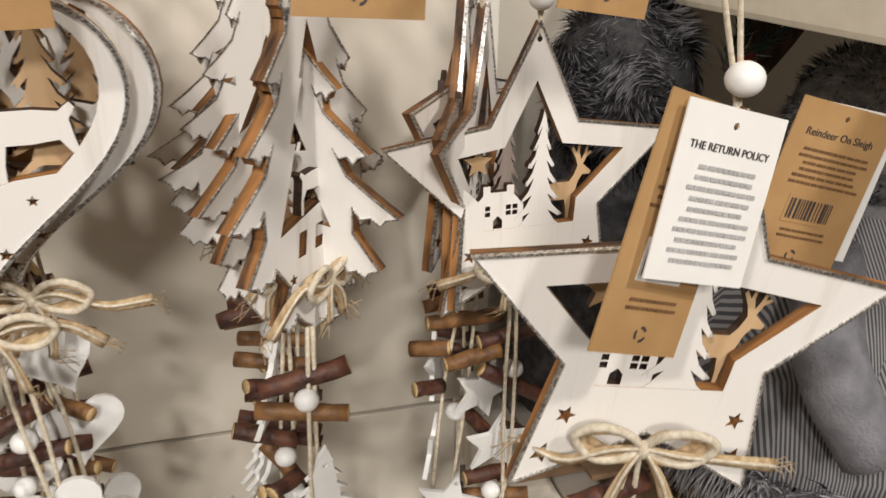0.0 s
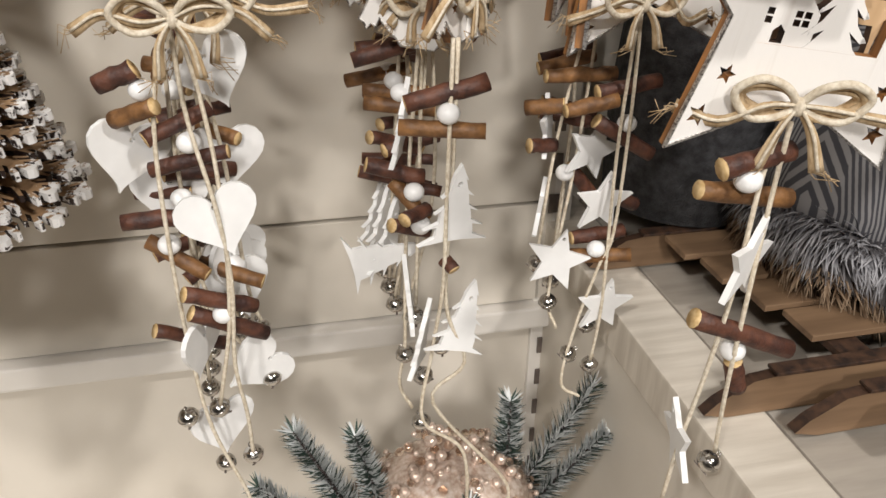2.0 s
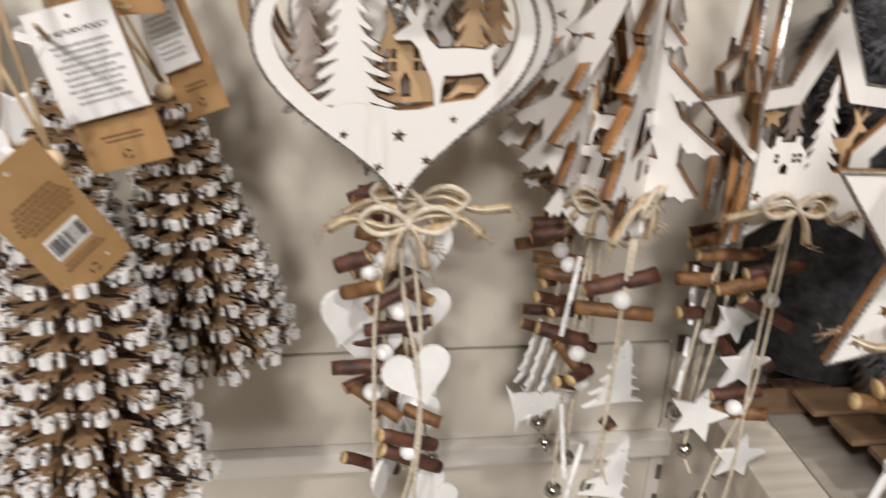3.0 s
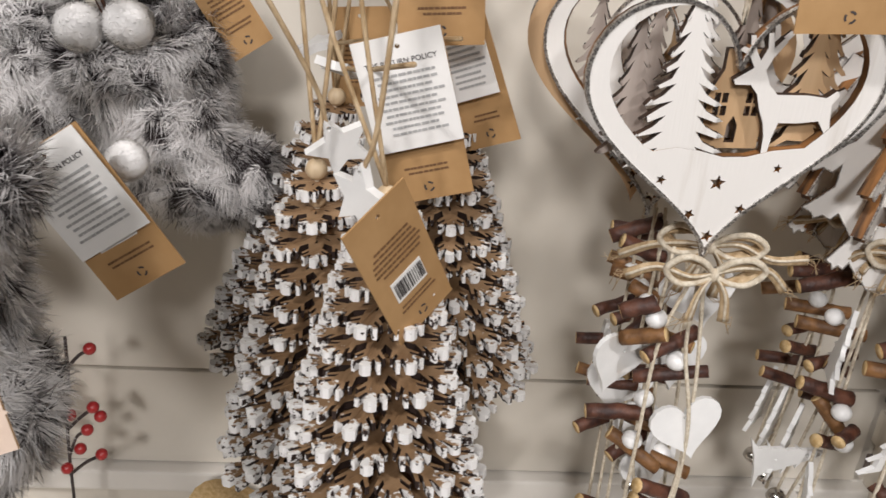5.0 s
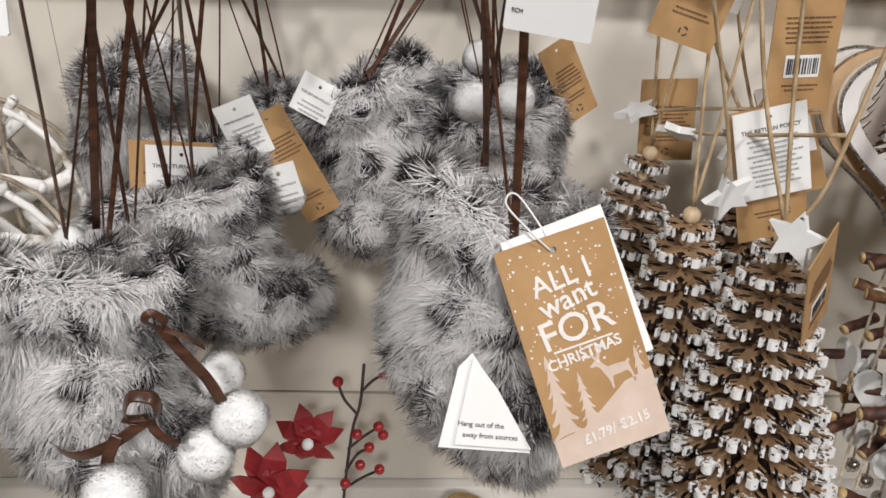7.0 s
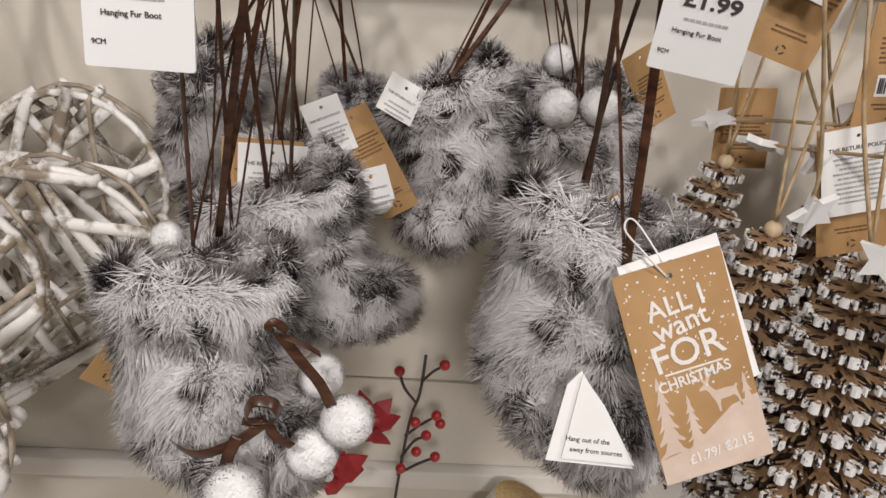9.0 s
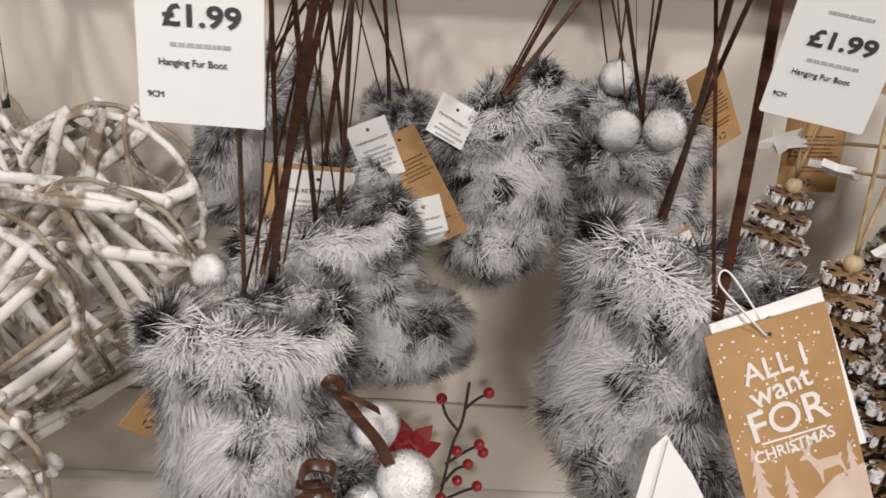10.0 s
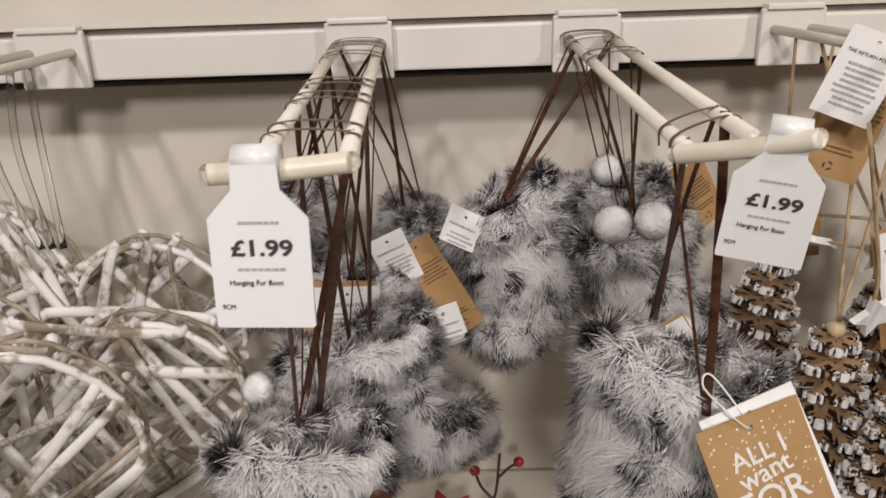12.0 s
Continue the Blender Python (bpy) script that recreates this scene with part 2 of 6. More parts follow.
NYLON = clear_material("clear_nylon", (0.95, 0.95, 0.95), 0.15)
CRYSTAL = clear_material("champagne_bead_glass", (0.93, 0.80, 0.70), 0.08)
CRYSTAL2 = mat("champagne_sequin", (0.50, 0.36, 0.28), (0.80, 0.70, 0.62), 300, rough=0.25, metal=0.5)


# ---- building helpers ----
def thing(name, place=(0, 0, 0), label="", category="", group="", kind="", turn=(0, 0, 0)):
    ob = new(name)
    ob.empty_display_size = 0.01
    ob.matrix_basis = pose(*place, *turn)
    return tagged(ob, label, category, group, kind)


def mesh_of(name, verts, faces, mats, slots=None, smooth=False, uvs=None):
    me = bpy.data.meshes.new(name)
    me.from_pydata([tuple(v) for v in verts], [], faces)
    for m in (mats if isinstance(mats, (list, tuple)) else [mats]):
        me.materials.append(m)
    if slots is not None:
        me.polygons.foreach_set("material_index", slots)
    if smooth:
        me.polygons.foreach_set("use_smooth", [True] * len(me.polygons))
    if uvs is not None:
        layer = me.uv_layers.new(name="UVMap")
        idx = np.empty(len(me.loops), dtype=np.int32)
        me.loops.foreach_get("vertex_index", idx)
        layer.data.foreach_set("uv", np.asarray(uvs, dtype=np.float32)[idx].ravel())
    me.update()
    return me


def put(name, me, parent=None, m=None, label="", kind=""):
    ob = new(name, me)
    if parent is not None:
        ob.parent = parent
    if m is not None:
        ob.matrix_basis = m
    return tagged(ob, label, kind=kind)


def bm_mesh(bm, mats, smooth=False, name="mesh"):
    me = bpy.data.meshes.new(name)
    bm.to_mesh(me)
    bm.free()
    for m in (mats if isinstance(mats, (list, tuple)) else [mats]):
        me.materials.append(m)
    if smooth:
        me.polygons.foreach_set("use_smooth", [True] * len(me.polygons))
    return me


def box(w, d, h, material, bevel=0.001, centre=(0, 0, 0)):
    bm = bmesh.new()
    bmesh.ops.create_cube(bm, size=1.0, matrix=Matrix.Translation(centre) @ Matrix.Diagonal((w, d, h, 1)))
    if bevel:
        bmesh.ops.bevel(bm, geom=bm.edges[:], offset=bevel, segments=2, affect="EDGES", profile=0.6)
    return bm_mesh(bm, material)


def ball(r, material, seg=20, squash=(1, 1, 1)):
    bm = bmesh.new()
    bmesh.ops.create_uvsphere(bm, u_segments=seg, v_segments=seg * 2 // 3, radius=r, matrix=Matrix.Diagonal((*squash, 1)))
    return bm_mesh(bm, material, True)


def sweep(points, radii, material, sides=7, flat=1.0, caps=True, capmat=None, upv=(0, 0, 1)):
    """A tube or flat band along points; radii one or per point; flat scales the second axis."""
    pts = [Vector(p) for p in points]
    if not isinstance(radii, (list, tuple)):
        radii = [radii] * len(pts)
    verts, faces, slots = [], [], []
    n1 = None
    for i, p in enumerate(pts):
        d = (pts[min(i + 1, len(pts) - 1)] - pts[max(i - 1, 0)]).normalized()
        if n1 is None:
            ref = Vector(upv) if abs(d.dot(Vector(upv))) < 0.95 else Vector((1, 0, 0))
            n1 = (ref - d * ref.dot(d)).normalized()
        else:
            n1 = (n1 - d * n1.dot(d)).normalized()
        n2 = d.cross(n1)
        for k in range(sides):
            a = 2 * math.pi * k / sides
            verts.append(p + n1 * (math.cos(a) * radii[i]) + n2 * (math.sin(a) * radii[i] * flat))
    for i in range(len(pts) - 1):
        for k in range(sides):
            a, b = i * sides + k, i * sides + (k + 1) % sides
            faces.append((a, b, b + sides, a + sides))
            slots.append(0)
    if caps:
        faces.append(tuple(range(sides))[::-1])
        faces.append(tuple((len(pts) - 1) * sides + k for k in range(sides)))
        slots += [1 if capmat else 0] * 2
    return mesh_of("sweep", verts, faces, [material] + ([capmat] if capmat else []), slots, True)


def glide(points, n=6):
    """Catmull-Rom through points."""
    p = [Vector(q) for q in points]
    p = [p[0] * 2 - p[1]] + p + [p[-1] * 2 - p[-2]]
    out = []
    for i in range(1, len(p) - 2):
        for k in range(n):
            t = k / n
            out.append(0.5 * ((2 * p[i]) + (p[i + 1] - p[i - 1]) * t + (2 * p[i - 1] - 5 * p[i] + 4 * p[i + 1] - p[i + 2]) * t * t
                              + (3 * p[i] - p[i - 1] - 3 * p[i + 1] + p[i + 2]) * t ** 3))
    return out + [p[-2]]


def area2(loop):
    return sum(a[0] * b[1] - b[0] * a[1] for a, b in zip(loop, loop[1:] + loop[:1]))


def plate(loops, thick, mats, y0=0.0):
    """An upright sheet in the XZ plane from an outline and its holes: front (facing -y), side and back materials."""
    loops = [l if (area2(l) > 0) == (i == 0) else l[::-1] for i, l in enumerate(loops)]
    flat = [q for l in loops for q in l]
    tris = tessellate_polygon([[Vector((x, z, 0)) for x, z in l] for l in loops])
    n = len(flat)
    verts = [(x, y0 - thick / 2, z) for x, z in flat] + [(x, y0 + thick / 2, z) for x, z in flat]
    faces, slots = [], []
    for a, b, c in tris:
        if (flat[b][0] - flat[a][0]) * (flat[c][1] - flat[a][1]) - (flat[b][1] - flat[a][1]) * (flat[c][0] - flat[a][0]) < 0:
            a, b, c = a, c, b
        faces += [(a, b, c), (n + a, n + c, n + b)]
        slots += [0, 2]
    base = 0
    for l in loops:
        for k in range(len(l)):
            a, b = base + k, base + (k + 1) % len(l)
            faces.append((a, n + a, n + b, b))
            slots.append(1)
        base += len(l)
    return mesh_of("plate", verts, faces, mats, slots)


def inset(loop, d):
    """The loop moved inwards by d."""
    s = 1 if area2(loop) > 0 else -1
    out, n = [], len(loop)
    for i in range(n):
        a, b, c = Vector(loop[i - 1]), Vector(loop[i]), Vector(loop[(i + 1) % n])
        e1, e2 = (b - a).normalized(), (c - b).normalized()
        n1, n2 = Vector((-e1.y, e1.x)) * s, Vector((-e2.y, e2.x)) * s
        m = n1 + n2
        m = m / max(m.length_squared, 0.35) * 2 if m.length > 1e-6 else n1
        q = b + m * d * 0.5
        out.append((q.x, q.y))
    return out


def star_loop(r, inner=0.5, n=5, cx=0, cz=0, turn=0.0):
    return [(cx + (r if k % 2 == 0 else r * inner) * math.sin(math.pi * k / n + turn), cz + (r if k % 2 == 0 else r * inner) * math.cos(math.pi * k / n + turn)) for k in range(2 * n)]


def heart_loop(w, n=64):
    """A heart about w wide with its tip at (0, 0)."""
    out = []
    for k in range(n):
        t = 2 * math.pi * k / n
        x = 16 * math.sin(t) ** 3
        z = 13 * math.cos(t) - 5 * math.cos(2 * t) - 2 * math.cos(3 * t) - math.cos(4 * t)
        out.append((x / 32 * w, (z + 17) / 32 * w))
    return out


def fir_loop(w, h, tiers, cx=0, cz=0, droop=0.35, seed=1, top=0.02, teeth=1, deep=0.36):
    """A fir silhouette with drooping, pointed branches; its foot at (cx, cz)."""
    rng = random.Random(seed)
    right = []
    for i in range(tiers):
        f0, f1 = i / tiers, (i + 1) / tiers
        z0, z1 = cz + h * (1 - f0), cz + h * (1 - f1)
        half = w / 2 * (top + (1 - top) * (f1 ** 0.9)) * rng.uniform(0.92, 1.08)
        inn = w / 2 * (top + (1 - top) * (f1 ** 0.9)) * (deep if i < tiers - 1 else 0.3)
        right.append((cx + half * 0.55, z0 + (z1 - z0) * 0.62))
        right.append((cx + half, z1 - (z0 - z1) * droop * 0.35))
        for k in range(teeth):
            right.append((cx + half * (0.86 - 0.16 * k), z1 - (z0 - z1) * droop * (0.02 - 0.1 * k)))
            right.append((cx + half * (0.82 - 0.16 * k), z1 - (z0 - z1) * droop * (0.45 - 0.1 * k)))
        right.append((cx + inn, z1 + (z0 - z1) * 0.10))
    left = [(2 * cx - x + rng.uniform(-0.02, 0.02) * w, z + rng.uniform(-0.01, 0.01) * h) for x, z in right][::-1]
    return [(cx, cz + h)] + right + left


DEER = [(0.02, 0), (0.07, 0), (0.09, 0.20), (0.16, 0.30), (0.34, 0.28), (0.50, 0.28), (0.53, 0.14), (0.54, 0), (0.59, 0), (0.60, 0.16), (0.63, 0.28),
        (0.69, 0.40), (0.73, 0.52), (0.80, 0.60), (0.93, 0.60), (0.95, 0.64), (0.86, 0.70), (0.80, 0.74), (0.86, 0.84), (0.95, 0.88), (0.92, 0.91), (0.86, 0.89), (0.88, 1.0),
        (0.84, 1.0), (0.81, 0.88), (0.76, 0.80), (0.72, 0.90), (0.74, 1.02), (0.70, 1.02), (0.67, 0.90), (0.60, 0.98), (0.57, 0.95), (0.66, 0.82), (0.70, 0.72),
        (0.64, 0.60), (0.56, 0.52), (0.30, 0.52), (0.14, 0.50), (0.06, 0.56), (0.03, 0.52), (0.08, 0.44), (0.06, 0.30), (0.03, 0.16)]


def deer_loop(h, cx, cz, flip=1):
    return [(cx + flip * (x - 0.45) * h, cz + z * h) for x, z in DEER]


def house_loops(w, h, cx, cz):
    out = [(cx - w / 2, cz), (cx + w / 2, cz), (cx + w / 2, cz + h * 0.55), (cx + w * 0.30, cz + h * 0.8), (cx + w * 0.30, cz + h), (cx + w * 0.16, cz + h),
           (cx + w * 0.16, cz + h * 0.86), (cx - w * 0.16, cz + h * 0.86), (cx - w * 0.16, cz + h), (cx - w * 0.30, cz + h), (cx - w * 0.30, cz + h * 0.8), (cx - w / 2, cz + h * 0.55)]
    holes = []
    for sx in (-1, 1):
        for i in (0, 1):
            for j in (0, 1):
                x, z = cx + sx * w * 0.27 + (i - 0.5) * w * 0.13, cz + h * (0.34 + 0.13 * j)
                holes.append([(x - w * 0.05, z), (x + w * 0.05, z), (x + w * 0.05, z + h * 0.10), (x - w * 0.05, z + h * 0.10)])
    d = w * 0.09
    holes.append([(cx - d, cz + h * 0.06), (cx + d, cz + h * 0.06), (cx + d, cz + h * 0.24), (cx, cz + h * 0.34), (cx - d, cz + h * 0.24)])
    return [out] + holes


def text_mesh(text, size, material, bold=0.0, thick=0.00012):
    cu = bpy.data.curves.new("lettering", "FONT")
    cu.body, cu.size, cu.align_x, cu.align_y = text, size, "CENTER", "CENTER"
    cu.offset, cu.extrude, cu.resolution_u = bold, thick, 3
    ob = new("lettering", cu)
    bpy.context.view_layer.update()
    me = bpy.data.meshes.new_from_object(ob.evaluated_get(bpy.context.evaluated_depsgraph_get()))
    bpy.data.objects.remove(ob)
    bpy.data.curves.remove(cu)
    me.materials.clear()
    me.materials.append(material)
    return me


def on_card(ob_name, me, card, x, z, y=-0.0004, lean=0.0):
    """Lay a mesh drawn in XY on the front of a card (its XZ plane)."""
    return put(ob_name, me, card, pose(x, y, z, 90, 0, 0) @ pose(0, 0, 0, 0, 0, lean))


def rects(items, material, y=-0.0004, d=0.00015):
    """Printed bars (x, z, w, h) as one thin relief."""
    verts, faces = [], []
    for x, z, w, h in items:
        b = len(verts)
        for yy in (y - d, y):
            verts += [(x - w / 2, yy, z - h / 2), (x + w / 2, yy, z - h / 2), (x + w / 2, yy, z + h / 2), (x - w / 2, yy, z + h / 2)]
        faces += [(b, b + 1, b + 2, b + 3), (b, b + 4, b + 5, b + 1), (b + 1, b + 5, b + 6, b + 2), (b + 2, b + 6, b + 7, b + 3), (b + 3, b + 7, b + 4, b)]
    return mesh_of("bars", verts, faces, material)


def card_loop(w, h, cut=0.0):
    """A card hanging from its top middle at (0, 0)."""
    if cut:
        return [(-w / 2, -h), (w / 2, -h), (w / 2, -cut), (w / 2 - cut, 0), (-w / 2 + cut, 0), (-w / 2, -cut)]
    return [(-w / 2, -h), (w / 2, -h), (w / 2, 0), (-w / 2, 0)]


def ring_hole(r, cx, cz, n=10):
    return [(cx + r * math.cos(2 * math.pi * k / n), cz + r * math.sin(2 * math.pi * k / n)) for k in range(n)]


def recycle_mark(s, material, x, z):
    verts, faces = [], []
    for k in range(3):
        a0 = 2 * math.pi * k / 3 + 0.5
        for t in range(4):
            a = a0 + t * 0.42
            verts += [(x + s * 0.65 * math.cos(a), -0.0005, z + s * 0.65 * math.sin(a)), (x + s * math.cos(a), -0.0005, z + s * math.sin(a))]
        b = len(verts) - 8
        faces += [(b + 2 * t, b + 2 * t + 1, b + 2 * t + 3, b + 2 * t + 2) for t in range(3)]
    return mesh_of("recycle_mark", verts, faces, material)


def barcode(w, h, cx, cz, seed, material):
    rng, x, items = random.Random(seed), cx - w / 2, []
    while x < cx + w / 2:
        b = rng.choice((0.25, 0.4, 0.7)) * w / 14
        items.append((x + b / 2, cz, b, h))
        x += b + rng.choice((0.3, 0.5, 0.8)) * w / 14
    return rects(items, material)


def text_lines(n, w, z0, step, seed, cx=0.0, h=0.4):
    rng, out = random.Random(seed), []
    for i in range(n):
        ww, x = w * rng.uniform(0.7, 1.0), 0
        x = cx - ww / 2
        while x < cx + ww / 2:
            b = w * rng.uniform(0.05, 0.14)
            out.append((x + b / 2, z0 - i * step, b * 0.85, step * h))
            x += b
    return out


# ---- structure ----
def slab(name, x0, x1, y0, y1, z0, z1, material, bevel=0.001, parent=None, label="", kind="structure", category=""):
    me = box(x1 - x0, y1 - y0, z1 - z0, material, bevel)
    ob = put(name, me, parent, Matrix.Translation(((x0 + x1) / 2, (y0 + y1) / 2, (z0 + z1) / 2)))
    return tagged(ob, label, category, kind=kind)


WY = 0.410
wall = thing("wall_back", (0, 0, 0), "cream slatted display wall with horizontal joints", "wall", kind="structure")
for i, (z0, z1, dy) in enumerate(((0.55, 1.0200, 0.004), (1.116, 1.41, 0.0), (1.0395, 1.1135, 0.0), (1.4485, 1.58, -0.043), (1.5825, 1.72, -0.043), (1.7225, 2.7, -0.043))):
    put("panel", box(2.6, 0.02, z1 - z0, WALL, 0.0008), wall, Matrix.Translation((-1.17, WY + dy + 0.01, (z0 + z1) / 2)))
put("batten", box(2.6, 0.030, 0.017, WALL2, 0.002), wall, Matrix.Translation((-1.17, WY + 0.005, 1.0297)), "white projecting batten")
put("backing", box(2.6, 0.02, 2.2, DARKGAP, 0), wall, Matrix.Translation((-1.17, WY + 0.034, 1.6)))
rail = thing("hook_rail", (0, 0, 0), "white painted rail that carries the display hooks", "rail", kind="structure")
put("rail_face", box(2.6, 0.05, 0.0235, WALL2, 0.0015), rail, Matrix.Translation((-1.17, 0.386, 1.4335)))
# dark strip set in as the shade of the groove above the rail
put("rail_groove_shade", box(2.6, 0.045, 0.0025, DARKGAP, 0), rail, Matrix.Translation((-1.17, 0.3925, 1.4468)))

wall_right = slab("wall_right_bay", 0.145, 1.6, 0.455, 0.475, 0.0, 2.7, WALL, 0.0, label="grey beige back wall of the next bay", category="wall")
upright = thing("slotted_upright", (0.131, 0.425, 0), "white steel upright with a row of dark slots", "shelf upright", kind="structure")
put("channel", box(0.022, 0.03, 2.6, WALL2, 0.001), upright, Matrix.Translation((0, 0, 1.35)))
for k in range(14):
    put("slot", box(0.007, 0.002, 0.013, DARKGAP, 0), upright, Matrix.Translation((-0.002, -0.0155, 0.80 + k * 0.0285)))

shelf = thing("display_shelf", (0, 0, 0), "whitewashed wooden display shelf with a pale edge strip", "shelf", kind="structure")
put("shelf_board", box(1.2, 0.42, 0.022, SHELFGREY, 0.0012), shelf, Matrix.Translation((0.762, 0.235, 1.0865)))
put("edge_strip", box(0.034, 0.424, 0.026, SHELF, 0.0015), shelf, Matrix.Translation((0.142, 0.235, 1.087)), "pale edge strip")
put("side_panel", box(0.016, 0.40, 1.07, WALL, 0.001), shelf, Matrix.Translation((0.137, 0.235, 0.538)))
upper = thing("upper_shelf", (0, 0, 0), "cream enamel shelf above the sleighs", "shelf", kind="structure")
put("shelf_board", box(1.2, 0.315, 0.035, CREAM, 0.003), upper, Matrix.Translation((0.812, 0.287, 1.378)))

floor = slab("floor", -3, 3, -3, 0.5, -0.05, 0.0, SHELFGREY, 0, label="grey brown shop floor", category="floor")
# unseen ceiling and walls close the room, coloured dark against bounced light
ceiling = slab("ceiling", -3, 3, -3, 0.5, 2.72, 2.78, ROOM, 0, label="unseen ceiling, dark to cut bounced light", category="ceiling")
slab("wall_left", -3.05, -3.0, -3, 0.5, 0, 2.72, ROOM, 0, label="unseen side wall, dark to cut bounced light", category="wall")
slab("wall_right", 3.0, 3.05, -3, 0.5, 0, 2.72, ROOM, 0, label="unseen side wall, dark to cut bounced light", category="wall")
slab("wall_front", -3, 3, -3.05, -3.0, 0, 2.72, ROOM, 0, label="unseen closing wall, dark to cut bounced light", category="wall")
slab("lower_deck", -2.4, 0.126, 0.02, WY, 0.86, 0.88, SHELF, 0.001, label="pale wooden lower display deck", category="shelf")


# ---- hooks ----
def hook(x, label, reach=0.092, spread=0.023, ends=None, bar=None):
    """A double wire hook; ends are the places where its two prongs meet the front bar."""
    h = thing("display_hook", (x, 0.36, 1.438), label, "display hook", group="hooks on the rail")
    o = Vector((x, 0.36, 1.438))
    ends = ends or ((x - spread / 2, reach, 1.446), (x + spread / 2, reach, 1.446))
    bar = bar or ((x - 0.018, reach, 1.446), (x + 0.014, reach, 1.446))
    for s, e in zip((-1, 1), ends):
        a, b = Vector((s * spread / 2, 0.0, 0)), Vector(e) - o
        put("prong", sweep([a, a.lerp(b, 0.5) + Vector((0, 0, -0.0006)), b], 0.0024, HOOKW, 10), h)
    p, q = Vector(bar[0]) - o, Vector(bar[1]) - o
    put("crossbar", sweep(glide([p, p.lerp(q, 0.06), p.lerp(q, 0.5) + Vector((0, -0.0015, 0)), p.lerp(q, 0.94), q]), [0.0016] + [0.0028] * 23 + [0.0016], CREAM, 12), h)
    put("back_plate", box(spread + 0.014, 0.004, 0.030, WALL2, 0.001), h, Matrix.Translation((0, -0.004, -0.004)))
    put("lip", box(spread + 0.010, 0.010, 0.003, WALL2, 0.0008), h, Matrix.Translation((0, -0.003, 0.012)))
    return h


ENDS_A = ((-0.4610, 0.105, 1.4415), (-0.4400, 0.105, 1.4405))
ENDS_B = ((-0.3464, 0.137, 1.4320), (-0.3330, 0.125, 1.4380))
HOOKS = dict(wick=-0.625, a=-0.4595, b=-0.3375, c=-0.2275, d=-0.085, e=0.018, f=0.102)
hook(HOOKS["a"], "white coated double prong hook holding fur boots", spread=0.022, ends=ENDS_A, bar=((-0.4735, 0.1045, 1.4390), (-0.4385, 0.1040, 1.4412)))
hook(HOOKS["b"], "white coated double prong hook holding fur boots", spread=0.022, ends=ENDS_B, bar=((-0.3495, 0.1395, 1.4305), (-0.3215, 0.1130, 1.4408)))
hook(HOOKS["c"], "white coated double prong hook holding snowflake trees", 0.170, 0.020)
hook(HOOKS["d"], "white coated double prong hook holding wooden hearts", 0.215)
hook(HOOKS["e"], "white coated double prong hook holding wooden trees", 0.215)
hook(HOOKS["f"], "white coated double prong hook holding wooden stars", 0.120)
hook(HOOKS["wick"], "white coated double prong hook holding wicker hearts", 0.16)


def price_ticket(place, turn, lean, tip=0.0, size=1.0):
    """White ticket with cut corners on a folded sleeve over the hook's bar."""
    t = thing("price_ticket", place, "white plastic price ticket hanging on the hook end", "price ticket", group="price tickets", turn=(tip, lean, turn))
    t.matrix_basis = t.matrix_basis @ Matrix.Scale(size, 4)
    put("ticket_card", plate([[(-0.0120, -0.042), (0.0120, -0.042), (0.0125, -0.0415), (0.0125, -0.014), (0.006, -0.007), (0.0055, 0.001), (-0.0055, 0.001), (-0.006, -0.007), (-0.0125, -0.014), (-0.0125, -0.0415)]],
                             0.0008, [PLASTICW] * 3), t)
    put("sleeve", sweep([(-0.0054, 0.0032, 0.0), (0.0054, 0.0032, 0.0)], 0.0037, PLASTICW, 14), t)
    on_card("lettering", text_mesh("£1.99", 0.0062, INK, 0.00016), t, 0.0005, -0.0215, -0.0006).scale = (1.12, 0.90, 1.0)
    put("print", rects(text_lines(1, 0.013, -0.0150, 0.0020, 4) + text_lines(1, 0.0135, -0.0268, 0.0020, 5), INKGREY, -0.0004), t)
    on_card("lettering", text_mesh("Hanging Fur Boot", 0.0019, INK), t, -0.0015, -0.0302, -0.0006)
    on_card("lettering", text_mesh("9CM", 0.0017, INK), t, -0.0090, -0.0365, -0.0006)
    return t


price_ticket((-0.4605, 0.0975, 1.4440), -4, 0, -6, 0.98)
price_ticket((-0.3275, 0.1165, 1.4415), -20, 6, 8, 0.92)


# ---- cards ----
def nylon_loop(parent, pts):
    put("nylon_loop", sweep(glide(pts, 8), 0.00035, CARDW, 5), parent)


def policy_card(place, turn, w=0.0275, h=0.0385, readable=False, group="swing tags"):
    t = thing("return_policy_tag", place, "white card swing tag printed with the return policy", "swing tag", group=group, turn=turn)
    put("card", plate([card_loop(w, h), ring_hole(0.0009, 0, -0.0040)], 0.0005, [CARDW] * 3), t)
    on_card("lettering", text_mesh("THE RETURN POLICY", 0.0024 * w / 0.0285, INK), t, 0, -0.0095)
    put("print", rects(text_lines(max(3, int((h - 0.016) / 0.0024)), w * 0.74, -0.0140, 0.0024, int(abs(place[0]) * 999)), INKGREY), t, kind="stuff")
    return t


